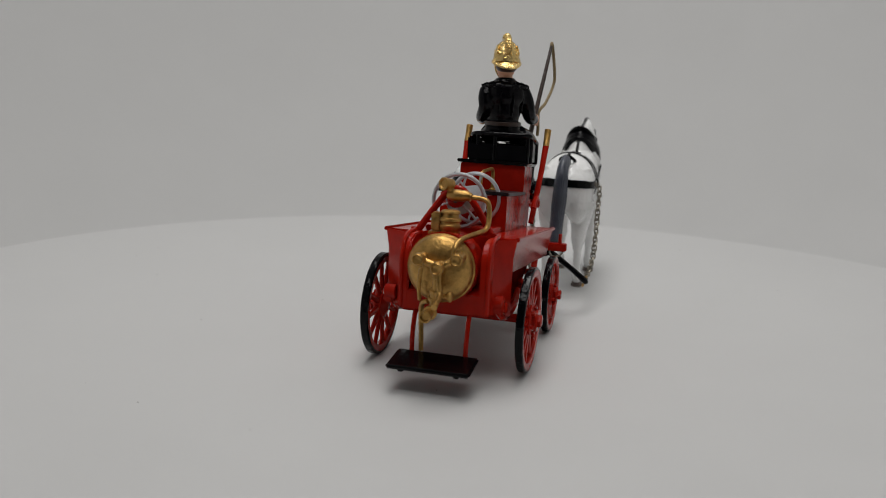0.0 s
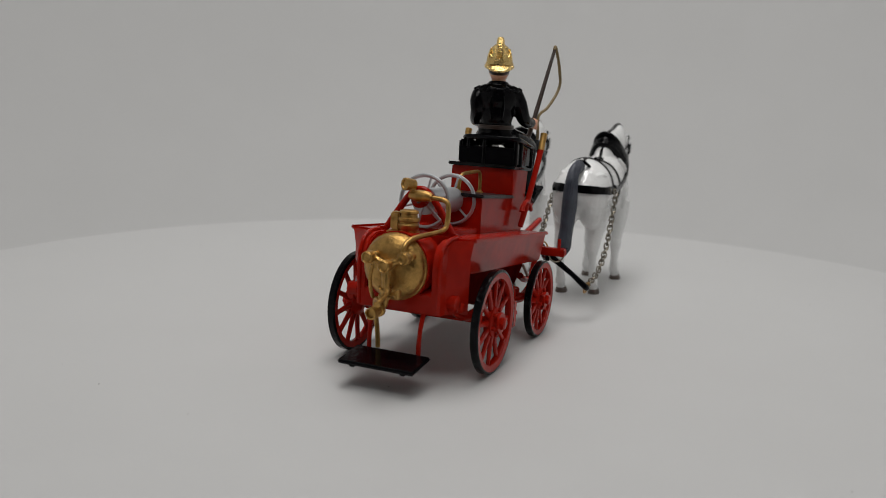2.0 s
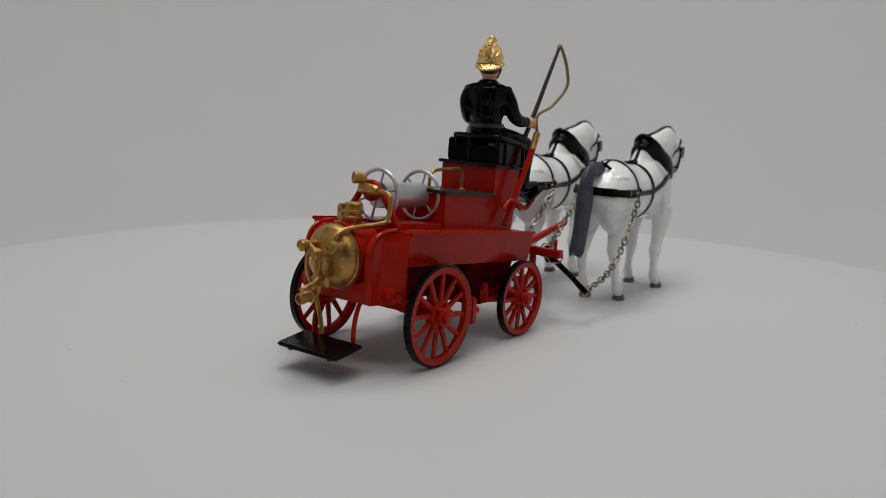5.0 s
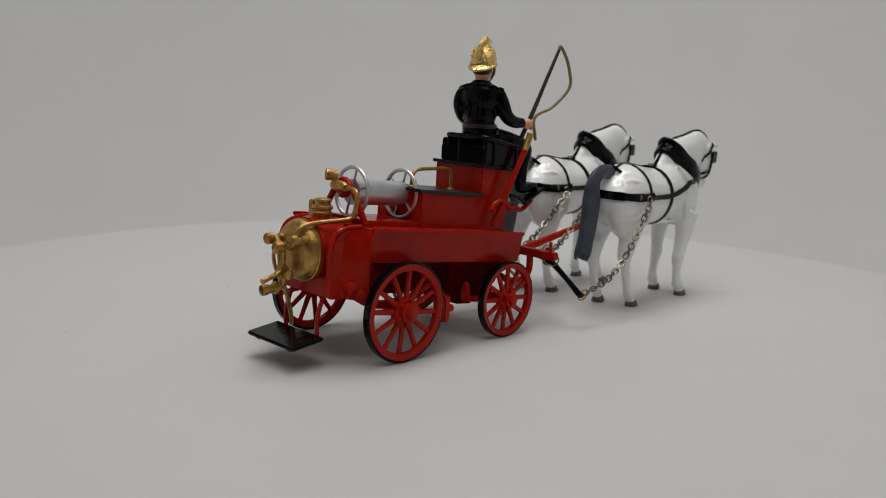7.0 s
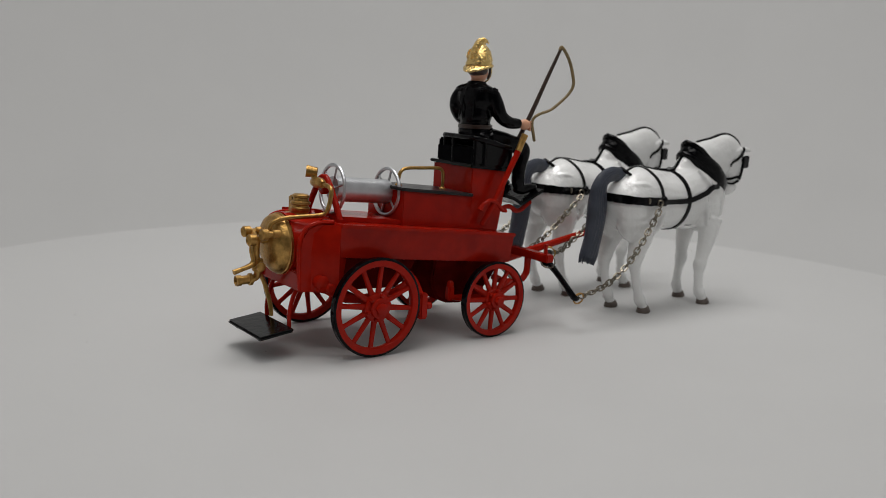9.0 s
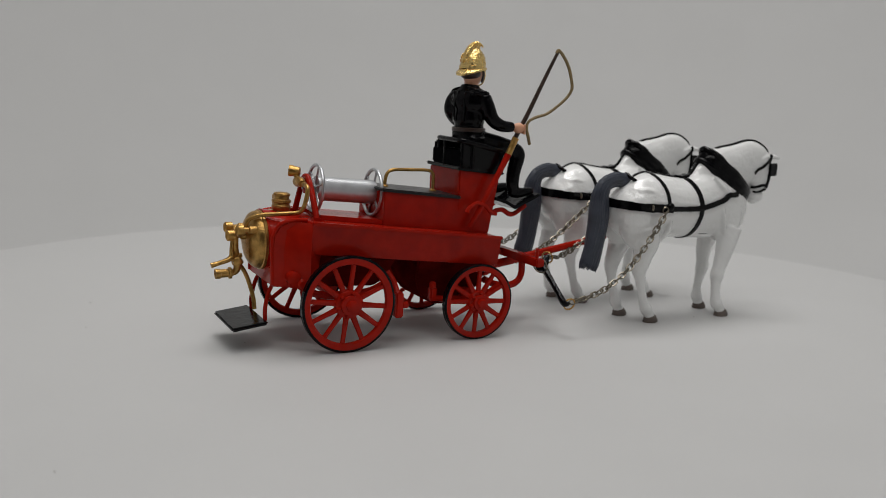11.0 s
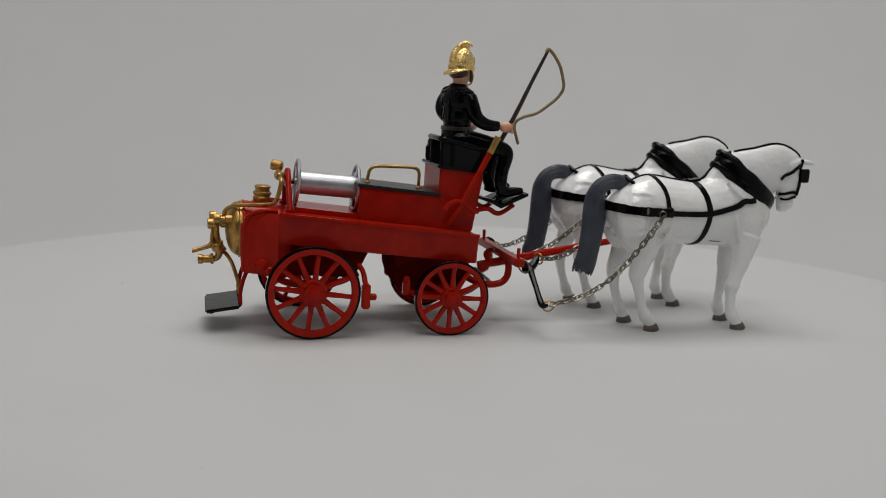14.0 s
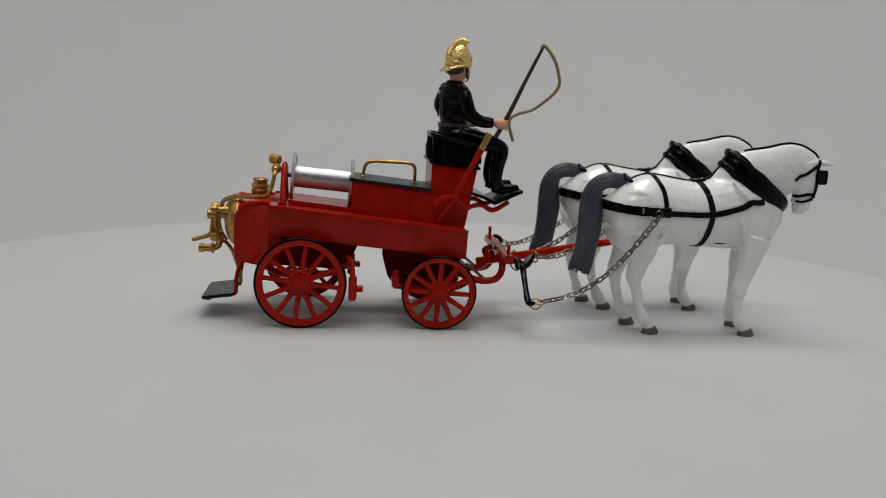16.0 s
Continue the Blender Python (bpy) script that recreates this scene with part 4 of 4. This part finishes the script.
def driver():
    bm = bmesh.new()
    cloth = bmesh.new()
    # trunk, turned a little to the left on the seat
    up = bmesh.new()
    for args in ((-15.3, 0, 58.4, 4.9, 5.3, 4.0), (-15.5, 0, 63.4, 4.7, 5.1, 5.4), (-15.7, 0, 67.6, 4.8, 6.2, 4.6), (-15.8, 0, 69.8, 4.2, 6.1, 2.6)):
        ball(args[:3], args[3:], up)
    # standing collar
    tube([(-15.8, 0, 71.2, 3.1), (-15.7, 0, 72.8, 2.7)], None, 16, 3, up)
    tube([(-15.8, 5.3, 69.4, 2.1), (-17.0, 5.9, 67.0, 2.1), (-17.2, 5.7, 64.4, 2.0), (-13.5, 6.0, 61.6, 1.8), (-8.5, 5.5, 60.6, 1.6)], None, 14, 5, up)
    join(cloth, turned(up), 0)
    # skirts of the tunic over the seat
    ball((-14.4, 0, 56.8), (5.8, 6.4, 2.6), cloth)
    tube([(-13.5, -4.8, 69.4, 2.2), (-12.7, -6.1, 66.4, 2.2), (-11.3, -6.7, 63.0, 2.1), (-8.2, -7.0, 61.2, 1.85), (-4.4, -7.3, 60.9, 1.55)], None, 14, 5, cloth)
    for s in (-1, 1):
        tube([(-13.5, s * 3.8, 56.4, 3.2), (-7.5, s * 5.2, 55.2, 2.9), (-2.6, s * 6.0, 53.9, 2.4), (-1.4, s * 6.1, 52.2, 2.35), (-2.4, s * 6.1, 47.6, 2.15), (-2.6, s * 6.1, 43.6, 2.0), (-1.8, s * 6.1, 42.0, 1.7)], None, 14, 5, cloth)
        tube([(-3.6, s * 6.1, 41.6, 1.4), (-1.2, s * 6.2, 41.0, 1.6), (2.0, s * 6.4, 41.4, 1.4), (4.6, s * 6.6, 41.8, 0.9)], None, 12, 5, cloth)
    join(bm, fuse(cloth, 0.42, 4), 0)
    for s in (-1, 1):
        join(bm, turned(tube([(-18.4, s * 2.2, 70.8, 0.4), (-18.4, s * 4.2, 70.4, 0.45), (-17.2, s * 5.8, 70.2, 0.45), (-15.2, s * 6.6, 70.4, 0.4)], None, 8, 4)), 0)
    for s in (-1, 1):
        for k in range(9):
            u, w = k / 8, 0.25 * math.sin(k * 2.1 + s)
            join(bm, turned(ball((-18.0 + 2.4 * u * u + w, s * (2.2 + 4.5 * u), 71.55 - 0.6 * u - 0.5 * u * u), (0.8, 0.42 + 0.1 * w, 0.5 + 0.5 * w), None, 8)), 0)
            join(bm, turned(ball((-19.3 + 2.6 * u * u - w, s * (1.0 + 5.2 * u), 70.1 - 0.4 * u + w), (0.5, 0.55, 0.4 + w), None, 8)), 0)
        # seams and creases of the sleeves and back
        join(bm, turned(tube([(-20.1, s * 1.6, 68.6, 0.25), (-20.3, s * 1.9, 65.5, 0.3), (-20.1, s * 1.6, 62.0, 0.25)], None, 6, 4)), 0)
    # belt
    join(bm, hoop((-14.9, 0, 59.0), (0, 0, 1), [(1.0, 0), (1.03, 0.1), (1.03, 1.1), (1.0, 1.2)], 40), 1)
    for f in bm.faces:
        if f.material_index == 1:
            for v in f.verts:
                if abs(v.co.x + 14.9) <= 1.1 and abs(v.co.y) <= 1.1:
                    v.co.x, v.co.y = -15.4 + (v.co.x + 14.9) * 4.85, v.co.y * 5.2
    # head, hair, gloves
    join(bm, turned(ball((-14.9, 0, 75.6), (3.0, 2.7, 3.4))), 2)
    join(bm, turned(tube([(-15.5, 0, 72.2, 2.1), (-15.2, 0, 74.4, 2.0)], None, 14, 3)), 2)
    join(bm, turned(ball((-15.9, 0, 75.9), (3.1, 3.1, 1.9))), 1)
    join(bm, turned(tube([(-13.6, -2.75, 77.6, 0.4), (-13.2, -2.75, 75.6, 0.4), (-12.8, -1.9, 73.6, 0.35)], None, 8, 4)), 1)
    join(bm, ball((-2.4, -7.3, 60.7), (2.0, 1.25, 1.6)), 2)
    for k in range(4):
        join(bm, tube([(-2.0 + k * 0.12, -6.3, 61.9 - k * 0.75, 0.42), (-0.5, -6.7, 61.7 - k * 0.75, 0.45), (-0.5, -7.9, 61.4 - k * 0.75, 0.4)], None, 8, 3), 2)
    join(bm, turned(ball((-6.2, 4.8, 60.2), (1.9, 1.5, 1.6))), 2)
    # helmet: skull, brim that dips at the neck, comb
    join(bm, turned(lathe((-15.1, 0, 77.0), (0.12, 0, 1), [(0, 4.05), (0.9, 4.1), (1.0, 3.85), (2.6, 3.7), (4.2, 3.2), (5.6, 2.3), (6.5, 1.2), (6.8, 0.1)], 32)), 3)
    rows = []
    brim = bmesh.new()
    for k in range(36):
        a = k * math.tau / 36
        ca, sa = math.cos(a), math.sin(a)
        back = max(-ca, 0) ** 1.5
        inner = Vector((-15.1 + 3.7 * ca, 3.5 * sa, 77.7 + 0.4 * ca))
        outer = Vector((-15.3 + (4.5 + 1.1 * back) * ca, 4.35 * sa, 77.1 - 1.7 * back + 0.7 * max(ca, 0)))
        rows.append([brim.verts.new(inner), brim.verts.new(outer + Vector((0, 0, 0.25))), brim.verts.new(outer - Vector((0, 0, 0.25))), brim.verts.new(inner - Vector((0, 0, 0.9)))])
    for k in range(36):
        u, v = rows[k], rows[(k + 1) % 36]
        for j in range(4):
            brim.faces.new((u[j], v[j], v[(j + 1) % 4], u[(j + 1) % 4]))
    join(bm, turned(brim), 3)
    edge = [(-19.0, 79.4), (-18.9, 81.0), (-18.2, 82.5), (-17.1, 83.8), (-15.7, 84.8), (-14.2, 85.3), (-12.9, 85.1), (-12.0, 84.4)]
    comb = prism(edge + [(-12.9, 83.5), (-12.6, 82.0), (-14.5, 82.4), (-17, 80.6)], -0.8, 0.8, "y", 0.3)
    join(bm, turned(comb), 3)
    for x, z in curve(edge, 3)[1:-1]:
        join(bm, turned(tube([(x + 0.5, -0.95, z - 0.9, 0.2), (x + 0.1, -0.6, z - 0.1, 0.19), (x + 0.1, 0.6, z - 0.1, 0.19), (x + 0.5, 0.95, z - 0.9, 0.2)], None, 6, 3)), 3)
    # scrollwork in relief on the skull
    for s in (-1, 1):
        for k in range(9):
            u = radians(-70 + k * 32)
            cx, cz = -15.6 + 1.9 * math.cos(u) * (1 - 0.05 * k), 80.0 + 1.7 * math.sin(u)
            join(bm, turned(ball((cx, s * (3.35 - 0.045 * (cz - 78) ** 2 - 0.02 * (cx + 15.2) ** 2), cz), (0.55, 0.3, 0.5), None, 8)), 3)
    # beaten relief over the rest of the skull
    rnd = random.Random(11)
    for k in range(22):
        a, u = rnd.uniform(0, math.tau), rnd.uniform(0.1, 0.95)
        r = 3.55 * math.sqrt(1 - u * u * 0.9)
        join(bm, turned(ball((-15.0 + 0.5 * u + r * math.cos(a), r * math.sin(a) * 0.97, 78.0 + 5.4 * u), (rnd.uniform(0.35, 0.7), rnd.uniform(0.35, 0.7), 0.35), None, 8)), 3)
    for s in (-1, 1):
        join(bm, turned(tube([(-13.2, s * 2.9, 77.6, 0.28), (-12.4, s * 2.7, 75.4, 0.26), (-12.1, s * 1.6, 73.3, 0.24), (-12.0, 0, 72.6, 0.24)], None, 6, 4)), 3)
    # embossed plate and chin-scale boss
    join(bm, turned(ball((-11.3, 0, 79.4), (0.7, 1.7, 1.9))), 3)
    for s in (-1, 1):
        join(bm, turned(ball((-13.6, s * 3.0, 78.9), (0.8, 0.5, 0.8))), 3)
        join(bm, turned(tube([(-17.6, s * 2.3, 79.4, 0.4), (-16.2, s * 2.9, 80.6, 0.4), (-14.6, s * 2.8, 80.9, 0.4), (-13.2, s * 2.3, 81.6, 0.35)], None, 8, 4)), 3)
    base = (-14.9, 0, 54.0)
    finish(bm, base)
    me = bpy.data.meshes.new("driver_figure")
    bm.to_mesh(me)
    bm.free()
    for m in (BLACK, BROWN, SKIN, GOLD):
        me.materials.append(m)
    ob = tagged(new("driver_figure", me), "painted figurine in black with a gold helmet on the seat", "figurine")
    ob.location = Vector(base) * MM
    BASE[ob.name] = Vector(base)
    MOVING.append(ob)


driver()


def whip():
    w = thing("whip", (-2.4, -7, 60), "dark brown carriage whip with a looped tan cord", "whip")
    part("stick", tube([(-3.5, -6.3, 56.4, 0.75), (0.4, -7.1, 64.4, 0.7), (4.6, -8.2, 74.4, 0.6), (8.7, -9.1, 83.6, 0.48)], None, 10), BROWN, w)
    part("cord", tube([(8.2, -9.1, 83.2, 0.5), (8.9, -9.1, 84.1, 0.5), (10.6, -9.2, 82.6, 0.5), (12.6, -9.4, 79.6, 0.5), (13.7, -9.7, 76.2, 0.5), (14.1, -9.9, 73.0, 0.48), (12.6, -9.6, 70.2, 0.46), (9.6, -9.0, 67.4, 0.46), (6.6, -8.4, 65.2, 0.45), (3.0, -7.9, 64.0, 0.45), (0.7, -7.7, 62.6, 0.45), (0.2, -7.8, 60.6, 0.45), (0.9, -7.8, 58.0, 0.5), (1.7, -7.6, 55.8, 0.45)], None, 8, 6), CORD, w, "tan cord lash")


whip()


# ---- dust on the turntable ----
def dust():
    rng = random.Random(7)
    bm = bmesh.new()
    for k in range(26):
        a, r = rng.uniform(0, math.tau), 60 + 130 * rng.random() ** 0.7
        s = rng.uniform(0.1, 0.24)
        ball((r * math.cos(a) - 10, r * math.sin(a) - 7, s * 0.25), (s * rng.uniform(0.7, 1.6), s * 0.6, s * 0.3), bm, 6, Matrix.Rotation(rng.uniform(0, 3), 4, "Z"))
    base = (-9.6, -7.0, 0)
    finish(bm, base)
    me = bpy.data.meshes.new("dust_specks")
    bm.to_mesh(me)
    bm.free()
    me.materials.append(DUST)
    ob = tagged(new("dust_specks", me), "tiny dark dust specks on the turntable", "dust", kind="stuff")
    ob.location = Vector(base) * MM
    BASE[ob.name] = Vector(base)
    MOVING.append(ob)


dust()


def motions():
    """Everything stands on the turntable and goes round with it."""
    shift = Matrix.Translation((0, -0.00349, 0))
    for ob in MOVING:
        rest = Matrix.Translation(BASE[ob.name] * MM) @ Matrix.Rotation(radians(TURN.get(ob.name, 0)), 4, "Z")
        walk(ob, [(t, Matrix.Rotation(radians(h), 4, "Z") @ shift @ rest) for t, h, p, s in ROWS])


motions()
